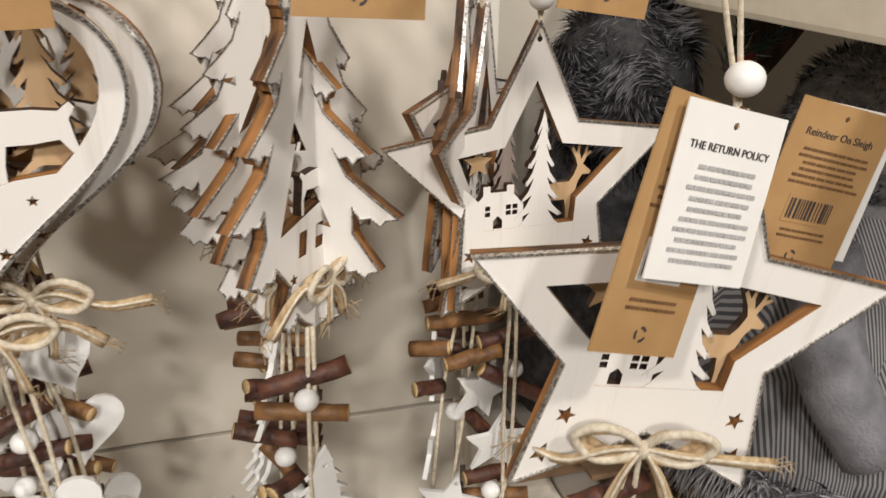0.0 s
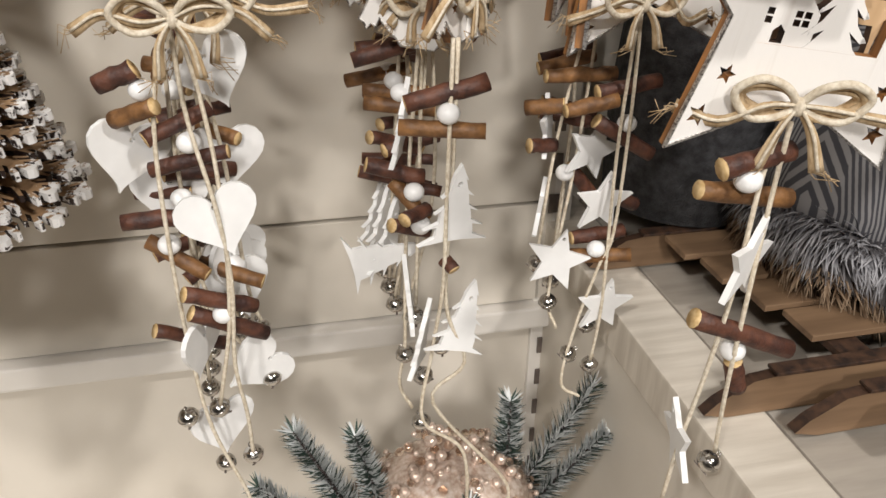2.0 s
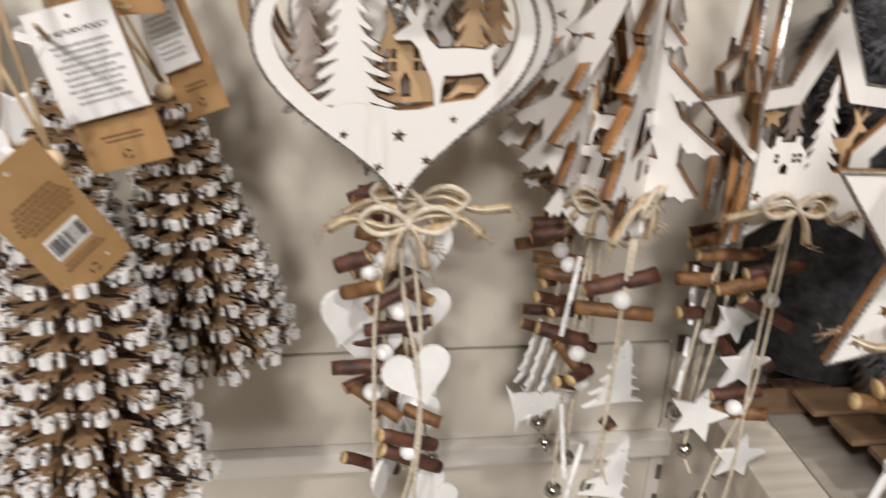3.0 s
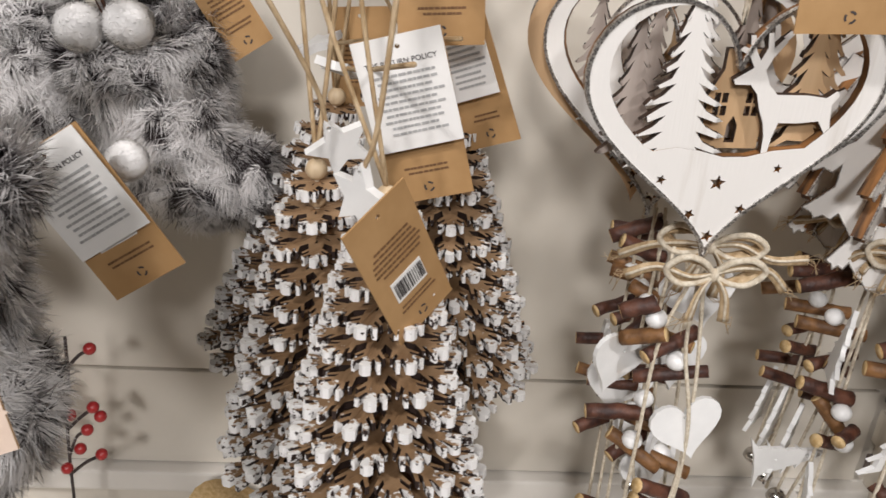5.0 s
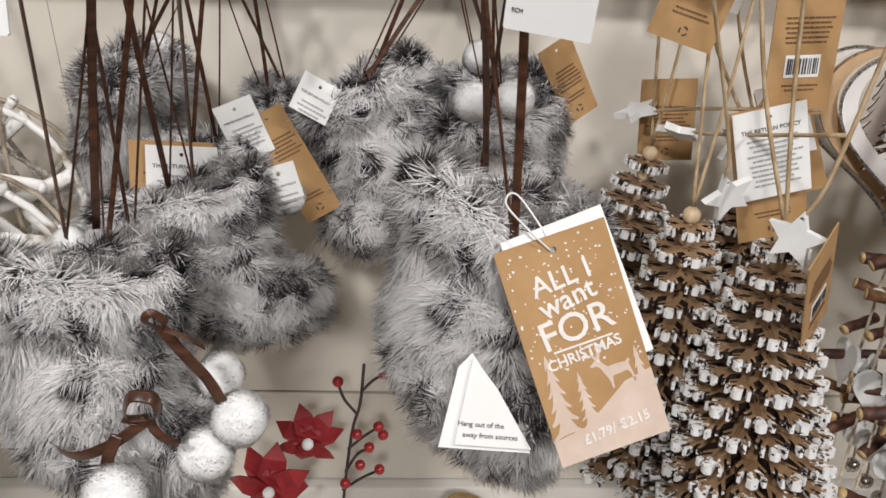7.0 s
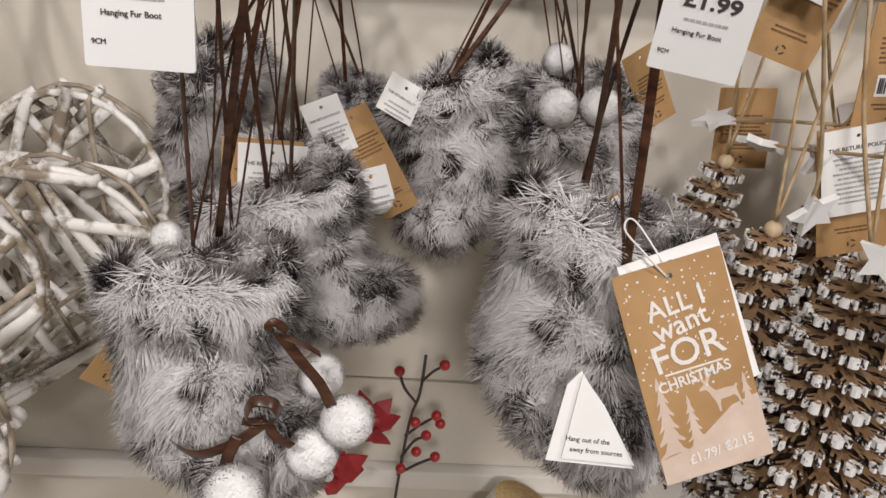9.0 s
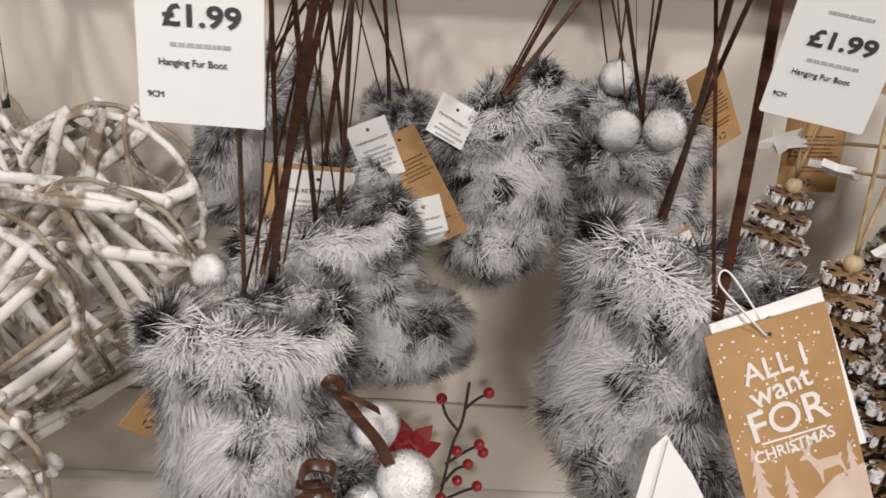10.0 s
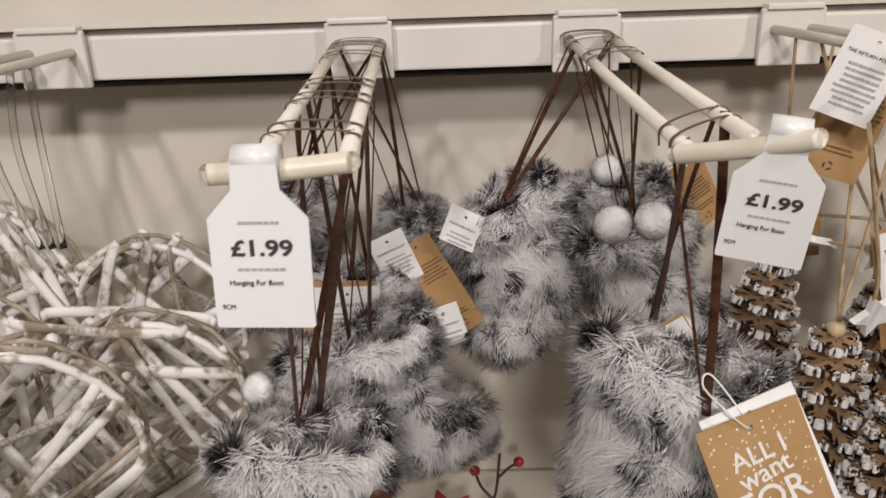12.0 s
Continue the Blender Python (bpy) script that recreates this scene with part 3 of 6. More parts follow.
def kraft_card(place, turn, w=0.030, h=0.050, seed=1, title="", code=True, group="swing tags", label="brown kraft card swing tag with printed small text and barcode"):
    t = thing("kraft_tag", place, label, "swing tag", group=group, turn=turn)
    put("card", plate([card_loop(w, h), ring_hole(0.0009, 0, -0.0040)], 0.0006, [KRAFT] * 3), t)
    if title:
        on_card("lettering", text_mesh(title, 0.0034, INK), t, 0, -0.0098)
    put("print", rects(text_lines(6 if h > 0.04 else 2, w * 0.76, -0.0150, 0.0021, seed) + text_lines(2, w * 0.6, -h + 0.0135, 0.0020, seed + 9), INKBROWN), t, kind="stuff")
    if code:
        put("barcode_patch", rects([(0, -h * 0.62, w * 0.52, h * 0.17)], KRAFT if title else CARDW), t)
        put("barcode", barcode(w * 0.46, h * 0.12, 0, -h * 0.62, seed, INK), t, Matrix.Translation((0, -0.0003, 0)), kind="stuff")
    put("recycle_mark", recycle_mark(0.0021, INK, 0.0, -h + 0.0052), t)
    return t


def festive_card(place, turn, w=0.032, h=0.074):
    """Kraft tag printed with snow, lettering, a reindeer on a hill and firs."""
    t = thing("festive_tag", place, "kraft gift tag printed with white lettering, snow and reindeer", "swing tag", group="swing tags", turn=turn)
    put("card", plate([card_loop(w, h), ring_hole(0.0010, 0, -0.0045)], 0.0007, [KRAFT, KRAFT, CARDW]), t)
    rng = random.Random(5)
    dots = [(rng.uniform(-w / 2 + 0.001, w / 2 - 0.001), -rng.uniform(0.002, h * 0.62), s, s) for s in [rng.uniform(0.0003, 0.0007) for _ in range(150)]]
    put("snow_print", rects(dots, PRINTW, -0.00036), t, kind="stuff")
    for txt, size, z, lean in (("ALL I", 0.0088, -0.0135, 4), ("want", 0.0092, -0.0200, 8), ("FOR", 0.0125, -0.0290, 4), ("CHRISTMAS", 0.0046, -0.0375, 4)):
        on_card("lettering", text_mesh(txt, size, PRINTW, 0.0001), t, -0.0005, z, -0.0006, lean)
    put("underline", rects([(0, -0.0345, 0.019, 0.0006)], PRINTW, -0.0005), t)
    hill = [(-w / 2, -h), (w / 2, -h), (w / 2, -h * 0.70), (w * 0.25, -h * 0.72), (0.0, -h * 0.80), (-w * 0.2, -h * 0.86), (-w / 2, -h * 0.88)]
    put("hill_print", plate([hill], 0.0002, [PRINTPINK] * 3, -0.0004), t)
    put("reindeer_print", plate([deer_loop(0.0135, 0.0065, -h * 0.735, -1)], 0.0002, [PRINTPINK] * 3, -0.0004), t)
    for x, hh in ((-0.0125, 0.026), (-0.0045, 0.018), (0.0145, 0.020)):
        put("fir_print", plate([fir_loop(hh * 0.42, hh, 6, x, -h * 0.87, seed=int(hh * 999))], 0.0002, [PRINTPINK] * 3, -0.00042), t)
    on_card("lettering", text_mesh("£1.79/ €2.15", 0.0042, PRINTW, 0.0001), t, 0.002, -h + 0.0065, -0.0007, 4)
    nylon_loop(t, [(-0.001, -0.001, -0.0045), (-0.006, -0.004, 0.004), (-0.009, 0.002, 0.013), (-0.004, 0.006, 0.014), (0.001, 0.001, -0.0045)])
    return t


# ---- twine bows, twigs, bells ----
def bow(parent, centre, s=1.0, seed=0, face=0.0):
    """A floppy jute bow with two round loops and frayed tails."""
    rng = random.Random(seed)
    m = Matrix.Translation(centre) @ pose(0, 0, 0, 0, 0, face)
    j = lambda a: rng.uniform(-a, a)
    for k, sgn in enumerate((-1, 1)):
        for q in range(3):
            o = q * 0.0015
            loop = [(0, -0.003, 0), (sgn * 0.005 * s, -0.006 + o, 0.0062 - o * 0.5 + j(0.0006)), (sgn * 0.0130 * s, -0.007 + o, 0.0086 - o + j(0.0008)), (sgn * (0.0192 - o) * s, -0.005 + o, 0.0030 + j(0.001)),
                    (sgn * 0.0135 * s, -0.004 + o, -0.0038 + o), (sgn * 0.005 * s, -0.004, -0.0030), (0, -0.003, 0)]
            put("bow_loop", sweep(glide(loop, 6), (0.0013, 0.0010, 0.0009)[q], TWINE if q == 0 else JUTE, 7, 1.0 if q == 0 else 1.7), parent, m)
        tails = [[(0, -0.003, 0), (sgn * 0.010 * s, -0.005, 0.001 + j(0.003)), (sgn * 0.022 * s, -0.002, -0.003 + j(0.005)), (sgn * (0.033 + j(0.006)) * s, 0.002, -0.008 + j(0.006))],
                 [(0, -0.003, 0), (sgn * 0.005 * s, -0.005, -0.008 * s), (sgn * (0.007 + j(0.004)) * s, -0.004, -0.020 * s)]]
        for tl in tails:
            p = glide(tl, 5)
            put("bow_tail", sweep(p, [0.0009 + 0.0017 * i / len(p) for i in range(len(p))], JUTE, 7, 0.35), parent, m)
            put("tail_cord", sweep([q + Vector((0, -0.0012, 0.0006)) for q in p], 0.0006, TWINE, 5), parent, m)
            for f in range(6):
                e = Vector(tl[-1])
                put("frayed_fibre", sweep([e - Vector((sgn * 0.002, 0, 0)), e + Vector((sgn * 0.002 + j(0.002), j(0.002), j(0.003))), e + Vector((sgn * 0.005 + j(0.003), j(0.003), -0.003 + j(0.004)))], 0.00016, JUTE, 4), parent, m)
    put("knot", ball(0.0022, TWINE, 12, (0.9, 0.8, 1.4)), parent, m @ Matrix.Translation((0, -0.004, 0)))


def twig(parent, a, b, r, seed, own=None):
    rng = random.Random(seed)
    a, b = Vector(a), Vector(b)
    pts, rad = [], []
    for k in range(7):
        f = k / 6
        pts.append(a.lerp(b, f) + Vector((0, rng.uniform(-1, 1), rng.uniform(-1, 1))) * 0.0004 * (0 < k < 6))
        rad.append(r * rng.uniform(0.93, 1.07))
    put("twig", sweep(pts, rad, BARK2 if seed % 3 == 0 else BARK, 11, capmat=TWIGEND), parent)


def bell(parent, c, r, seed):
    rng = random.Random(seed)
    m = Matrix.Translation(c) @ pose(0, 0, 0, rng.uniform(-40, 40), rng.uniform(-40, 40), rng.uniform(0, 180))
    ob = put("jingle_bell", ball(r, SILVER, 22, (1, 1, 0.92)), parent, m, "polished silver jingle bell")
    put("bell_slit", box(r * 1.5, r * 0.22, r * 0.10, DARKGAP, 0.0), ob, Matrix.Translation((0, 0, -r * 0.86)))
    put("bell_band", sweep([(r * 1.01 * math.cos(q * 0.3142), r * 1.01 * math.sin(q * 0.3142), 0) for q in range(21)], r * 0.06, SILVER, 5, caps=False), ob)
    put("bell_eye", sweep([(r * 0.22 * math.cos(q * 0.6283), 0, r * 0.98 + r * 0.22 * math.sin(q * 0.6283)) for q in range(11)], r * 0.07, SILVER, 5, caps=False), ob)


def charm(parent, kind, c, s, seed, turn):
    loops = {"heart": lambda: [[(x, z - s * 0.8) for x, z in heart_loop(s, 32)]], "tree": lambda: [fir_loop(s * 0.98, s * 1.1, 5, 0, -s * 0.95, 0.2, seed, teeth=0, deep=0.62)],
             "star": lambda: [star_loop(s * 0.56, 0.45, cz=-s * 0.45)]}[kind]()
    loops.append(ring_hole(s * 0.035, 0, -s * 0.12 if kind != "star" else -s * 0.06, 8))
    me = plate(loops, 0.0022, [WHITEPAINT] * 3)
    put(kind + "_charm", me, parent, Matrix.Translation(c) @ pose(0, 0, 0, *turn) @ Matrix.Translation((0, 0, s * 0.45)))


def strand(parent, pts, r=0.0009):
    put("twine_strand", sweep(glide(pts, 6), r, TWINE, 6), parent)


def garland(parent, base, kind, twigs, beads, charms, bells, strands, size):
    o = Vector(base)
    w = lambda p: Vector(p) - o
    for i, (x0, z0, y, x1, z1) in enumerate(twigs):
        rng = random.Random(i * 7 + int(size * 9999))
        dy = rng.uniform(-0.006, 0.006)
        twig(parent, w((x0, y + dy, z0)), w((x1, y - dy, z1)), rng.uniform(0.0030, 0.0038), i + int(size * 999))
    for p in beads:
        put("white_bead", ball(0.0046, BEADW, 18, (1, 1, 0.9)), parent, Matrix.Translation(w(p)))
    for i, (x, y, z, ry, rz) in enumerate(charms):
        charm(parent, kind, w((x, y, z)), size, i + 3, (random.Random(i).uniform(-8, 8), ry, rz))
    for i, p in enumerate(bells):
        bell(parent, w(p), 0.0048, i + int(size * 500))
    for s in strands:
        strand(parent, [w(p) for p in s])


# ---- wooden heart, tree and star ornaments ----
def rim(parent, loop, d, m, y, thick=0.0026):
    """Glitter paint on the front rim and over the front part of the side."""
    put("glitter_edge", plate([inset(loop, -0.00035), inset(loop, d)], thick, [GLITTER] * 3, y + thick / 2 - 0.0004), parent, m)


def heart_panel(parent, m, w=0.108, front=True):
    T = 0.0042
    outer = heart_loop(w, 72)
    inner = [((x) * 0.85, 0.115 * w + z * 0.85) for x, z in outer]
    ground = 0.40 * w
    hole = [q for q in inner if q[1] > ground + 0.01 * w]
    k = max(range(len(hole)), key=lambda i: math.hypot(hole[i][0] - hole[i - 1][0], hole[i][1] - hole[i - 1][1]))
    hole = hole[k:] + hole[:k]
    a, b = hole[-1], hole[0]
    wave = [(a[0] + (b[0] - a[0]) * f, ground + 0.018 * w * math.sin(f * 9.0 + 0.8)) for f in (0.06, 0.2, 0.35, 0.5, 0.65, 0.8, 0.94)]
    stars = [star_loop(r * w, 0.45, cx=x * w, cz=z * w, turn=tt) for x, z, r, tt in
             ((0.0, 0.29, 0.030, 0.1), (-0.20, 0.30, 0.020, 0.3), (0.10, 0.19, 0.023, 0.2), (-0.08, 0.17, 0.023, 0.5), (0.20, 0.345, 0.018, 0.1), (0.0, 0.085, 0.026, 0.3))]
    put("heart_board", plate([outer, hole + wave] + stars, T, [WHITEWOOD, BURNT, PLY]), parent, m)
    rim(parent, outer, 0.0022, m, -T / 2 - 0.0003)
    if not front:
        return
    put("fir_cutout", plate([fir_loop(0.36 * w, 0.60 * w, 11, -0.165 * w, 0.36 * w, 0.75, 4)], T * 0.8, [WHITEWOOD, DARKBURN, PLY], -0.0002), parent, m)
    put("reindeer_cutout", plate([deer_loop(0.40 * w, 0.185 * w, 0.395 * w, -1)], T * 0.8, [WHITEWOOD, DARKBURN, PLY], -0.0002), parent, m)
    back = Matrix.Translation((0, T * 1.1, 0))
    put("house_cutout", plate(house_loops(0.20 * w, 0.34 * w, 0.03 * w, 0.40 * w), T * 0.7, [PLY, DARKBURN, PLY]), parent, m @ back, "natural wood house cutout")
    put("fir_cutout", plate([fir_loop(0.24 * w, 0.50 * w, 8, 0.27 * w, 0.42 * w, 0.7, 9)], T * 0.7, [PLY, DARKBURN, PLY]), parent, m @ back, "natural wood fir cutout")
    put("fir_cutout", plate([fir_loop(0.22 * w, 0.48 * w, 8, -0.31 * w, 0.38 * w, 0.7, 2)], T * 0.7, [PLYGREY, DARKBURN, PLY]), parent, m @ back @ Matrix.Translation((0, 0.004, 0)), "grey fir cutout")
    put("fir_cutout", plate([fir_loop(0.20 * w, 0.60 * w, 8, 0.06 * w, 0.40 * w, 0.7, 5)], T * 0.6, [PLYGREY, DARKBURN, PLY]), parent, m @ back @ Matrix.Translation((0, 0.008, 0)), "grey fir cutout")


def star_panel(parent, m, r=0.0635, flip=1):
    T = 0.0042
    outer = star_loop(r, 0.50)
    inn = star_loop(r * 0.66, 0.50)
    opening = inn[:4] + [(inn[3][0] * 0.98, -r * 0.26), (inn[7][0] * 0.98, -r * 0.26)] + inn[7:]
    stars = [star_loop(s * r, 0.45, cx=x * r, cz=z * r, turn=0.3) for x, z, s in ((-0.40, -0.42, 0.05), (0.42, -0.42, 0.05), (-0.47, -0.63, 0.06), (0.47, -0.63, 0.06))]
    top = ring_hole(0.0011, 0, r * 0.90)
    put("star_board", plate([outer, opening, top] + stars, T, [WHITEWOOD, BURNT, PLY]), parent, m)
    rim(parent, outer, 0.0010, m, -T / 2 - 0.0003, 0.0016)
    put("house_cutout", plate(house_loops(0.34 * r, 0.30 * r, -0.22 * r * flip, -0.27 * r), T * 0.8, [WHITEWOOD, DARKBURN, PLY], -0.0002), parent, m, "white house cutout")
    put("fir_cutout", plate([fir_loop(0.38 * r, 0.76 * r, 7, 0.06 * r * flip, -0.28 * r, 0.75, 4)], T * 0.8, [WHITEWOOD, DARKBURN, PLY], -0.0003), parent, m, "white fir cutout")
    back = m @ Matrix.Translation((0, T, 0))
    put("reindeer_cutout", plate([[(0.27 * r + (x - 0.27 * r) * 0.78, z) for x, z in deer_loop(0.50 * r, 0.25 * r * flip, -0.275 * r, 1)]], T * 0.7, [PLY, DARKBURN, PLY]), parent, back, "natural wood reindeer cutout")
    put("fir_cutout", plate([fir_loop(0.30 * r, 0.75 * r, 7, -0.12 * r * flip, -0.27 * r, 0.7, 8)], T * 0.6, [PLYGREY, DARKBURN, PLY]), parent, back @ Matrix.Translation((0, 0.003, 0)), "grey fir cutout")
    put("star_cutout", plate([star_loop(0.10 * r, 0.45, cx=-0.33 * r, cz=0.16 * r)], T * 0.6, [PLY, DARKBURN, PLY]), parent, back, "small natural wood star")


def tree_panel(parent, m, w=0.100, h=0.150):
    """A fir-shaped board with five curling tiers and a fir-shaped opening; foot at the origin."""
    T = 0.0050
    right = []
    n = 6
    spread = lambda f: w / 2 * (0.10 + 0.90 * min(1.0, f / 0.72) ** 1.1) * (1 - 0.50 * max(0.0, (f - 0.72) / 0.28))
    for i in range(n):
        f0, f1 = i / n, (i + 1) / n
        z0, z1 = h * (1 - f0 * 0.93), h * (1 - f1 * 0.93)
        half = spread(f1)
        prev = 0.006 if i == 0 else min(spread(f0), spread(f1) * 1.1) * 0.60
        right += [(prev + (half - prev) * 0.25, z0 - (z0 - z1) * 0.42), (prev + (half - prev) * 0.62, z0 - (z0 - z1) * 0.74), (half, z1 - (z0 - z1) * 0.04),
                  (half * 0.90, z1 - (z0 - z1) * 0.10), (half * 0.86, z1 - (z0 - z1) * 0.22), (half * 0.78, z1 - (z0 - z1) * 0.10), (half * 0.70, z1 - (z0 - z1) * 0.16), (half * 0.64, z1 + (z0 - z1) * 0.02)]
    right += [(w * 0.13, h * 0.045), (w * 0.09, h * 0.02), (w * 0.07, 0.0)]
    outer = [(0.003, h)] + right + [(-x, z) for x, z in right][::-1] + [(-0.003, h)]
    hole = [(0.0, h * 0.80), (w * 0.06, h * 0.67), (w * 0.045, h * 0.665), (w * 0.13, h * 0.52), (w * 0.10, h * 0.515), (w * 0.215, h * 0.32), (w * 0.02, h * 0.34), (-w * 0.215, h * 0.30),
            (-w * 0.10, h * 0.515), (-w * 0.13, h * 0.52), (-w * 0.045, h * 0.665), (-w * 0.06, h * 0.67)]
    slits = [[(x - 0.0025, h * 0.22), (x + 0.0020, h * 0.22), (x + 0.0035, h * 0.285), (x - 0.001, h * 0.285)] for x in (-0.010, 0.0, 0.010)]
    stars = [star_loop(0.0024, 0.45, cx=x, cz=z) for x, z in ((-0.016, h * 0.17), (0.017, h * 0.17), (-0.008, h * 0.10), (0.009, h * 0.11))]
    put("tree_board", plate([outer, hole] + slits + stars, T, [WHITEWOOD, BURNT, PLY]), parent, m)
    rim(parent, outer, 0.0006, m, -T / 2 - 0.0003, 0.0008)
    put("reindeer_cutout", plate([deer_loop(0.27 * w, 0.03 * w, h * 0.325, 1)], T * 0.7, [WHITEWOOD, DARKBURN, PLY], -0.0003), parent, m, "white reindeer cutout")
    back = m @ Matrix.Translation((0, T, 0))
    for x, hh, s in ((-0.10 * w, 0.22 * h, 3), (0.09 * w, 0.26 * h, 6)):
        put("fir_cutout", plate([fir_loop(hh * 0.42, hh, 6, x, h * 0.31, 0.7, s)], T * 0.6, [PLY, DARKBURN, PLY]), parent, back, "natural wood fir cutout")


def hang_cord(parent, hx, y, top, hole, knot=True):
    """Twine from the hook's prongs to an ornament's hole, with a white bead."""
    for s in (-1, 1):
        strand(parent, [(hx + s * 0.010, y, top), (hx + s * 0.004 + hole[0] * 0.5, y, (top + hole[2]) / 2 + 0.01), (hole[0] + s * 0.0008, y, hole[2] + 0.012), hole], 0.0008)
    if knot:
        put("white_bead", ball(0.0048, BEADW, 18, (1, 1, 0.9)), parent, Matrix.Translation((hole[0], hole[1], hole[2] + 0.013)))


# ---- wooden hearts ----
TWH = [(-0.1080, 1.2530, 0.255, -0.0940, 1.2590), (-0.1050, 1.2390, 0.255, -0.0890, 1.2460), (-0.0950, 1.2320, 0.260, -0.0710, 1.2400), (-0.0960, 1.2170, 0.260, -0.0660, 1.2250),
       (-0.1020, 1.1860, 0.260, -0.0800, 1.1730), (-0.0900, 1.1680, 0.255, -0.0630, 1.1530), (-0.0890, 1.1560, 0.260, -0.0600, 1.1350)]
TWH2 = [(-0.1120, 1.1910, 0.272, -0.0820, 1.1930), (-0.0850, 1.1660, 0.275, -0.0590, 1.1580), (-0.1080, 1.1360, 0.280, -0.0800, 1.1190), (-0.1080, 1.1950, 0.290, -0.0850, 1.1960),
        (-0.0790, 1.2220, 0.290, -0.0630, 1.2190), (-0.094, 1.208, 0.285, -0.066, 1.204)]
base = (-0.081, 0.253, 1.2815)
heart = thing("heart_ornament", base, "whitewashed wooden heart ornament with silver glitter edge and twig garland", "ornament", group="hanging hearts")
heart_panel(heart, pose(0, 0, 0, 3, -1, 2))
bow(heart, (0.003, -0.006, -0.004), 1.0, 3)
hang_cord(heart, HOOKS["d"] - base[0], 0.0, 0.1575, (-0.001, 0, 0.088))
garland(heart, base, "heart", TWH,
        [(-0.0930, 0.255, 1.2510), (-0.0800, 0.258, 1.2290), (-0.0930, 0.258, 1.1870), (-0.0760, 0.255, 1.1540)],
        [(-0.1050, 0.265, 1.2190, 20, 30), (-0.0710, 0.252, 1.1940, -14, 8), (-0.0890, 0.262, 1.1290, 12, 65), (-0.0850, 0.270, 1.0770, 5, 30)],
        [(-0.0980, 0.260, 1.0980), (-0.0840, 0.260, 1.1010), (-0.0720, 0.260, 1.0710), (-0.0860, 0.270, 1.0590)],
        [[(-0.081, 0.251, 1.278), (-0.0905, 0.254, 1.24), (-0.0925, 0.253, 1.19), (-0.092, 0.258, 1.13), (-0.088, 0.258, 1.09), (-0.077, 0.257, 1.05), (-0.072, 0.256, 1.02)],
         [(-0.080, 0.251, 1.278), (-0.079, 0.254, 1.24), (-0.073, 0.250, 1.205), (-0.071, 0.252, 1.17), (-0.074, 0.252, 1.13), (-0.072, 0.255, 1.10), (-0.072, 0.258, 1.072)],
         [(-0.079, 0.252, 1.278), (-0.074, 0.256, 1.25), (-0.071, 0.254, 1.21), (-0.0735, 0.252, 1.155), (-0.083, 0.256, 1.106)]], 0.0325)
b2 = (-0.074, 0.272, 1.2820)
heart2 = thing("heart_ornament", b2, "whitewashed wooden heart ornament hanging behind another", "ornament", group="hanging hearts")
heart_panel(heart2, pose(0, 0, 0, 0, 2, -16))
hang_cord(heart2, HOOKS["d"] - b2[0], 0.0, 0.1575, (-0.001, 0, 0.088))
bow(heart2, (0.004, 0.0, -0.004), 1.1, 8, -15)
garland(heart2, b2, "heart", TWH2, [(-0.0870, 0.270, 1.2010), (-0.070, 0.280, 1.163)],
        [(-0.0680, 0.275, 1.2470, -18, -10), (-0.0690, 0.290, 1.2050, 5, 15), (-0.0690, 0.267, 1.1140, 60, 20), (-0.072, 0.285, 1.155, 8, 60)],
        [(-0.0600, 0.270, 1.1070), (-0.095, 0.28, 1.078), (-0.063, 0.282, 1.127)],
        [[(-0.085, 0.272, 1.278), (-0.087, 0.272, 1.21), (-0.083, 0.275, 1.15), (-0.064, 0.272, 1.112)], [(-0.079, 0.274, 1.278), (-0.070, 0.278, 1.22), (-0.066, 0.28, 1.15), (-0.062, 0.282, 1.13)]], 0.0325)
for k, (dx, y, yaw) in enumerate(((-0.010, 0.290, -22), (-0.014, 0.306, 166), (-0.010, 0.322, -30))):
    b = (-0.083 + dx, y, 1.283)
    h3 = thing("heart_ornament", b, "whitewashed wooden heart ornament at the back of the hook", "ornament", group="hanging hearts")
    heart_panel(h3, pose(0, 0, 0, 0, 1 - 2 * k, yaw), front=k == 0)
    hang_cord(h3, HOOKS["d"] - b[0], 0.0, 0.156, (0, 0, 0.088))
    rr = random.Random(40 + k)
    garland(h3, b, "heart", [(-0.100 + rr.uniform(-.008, .008), 1.265 - 0.022 * i + rr.uniform(-.004, .004), y + 0.004, -0.072 + rr.uniform(-.01, .01), 1.265 - 0.022 * i + rr.uniform(-.01, .01)) for i in range(6)],
            [(-0.086, y, 1.24), (-0.085, y, 1.18)], [(-0.095, y, 1.19, 10, 40 * k), (-0.07, y, 1.14, -12, 20)], [(-0.09, y, 1.09), (-0.073, y, 1.12)],
            [[(-0.084, y, 1.28), (-0.088, y, 1.2), (-0.09, y, 1.095)], [(-0.080, y, 1.28), (-0.075, y, 1.19), (-0.073, y, 1.125)]], 0.0325)

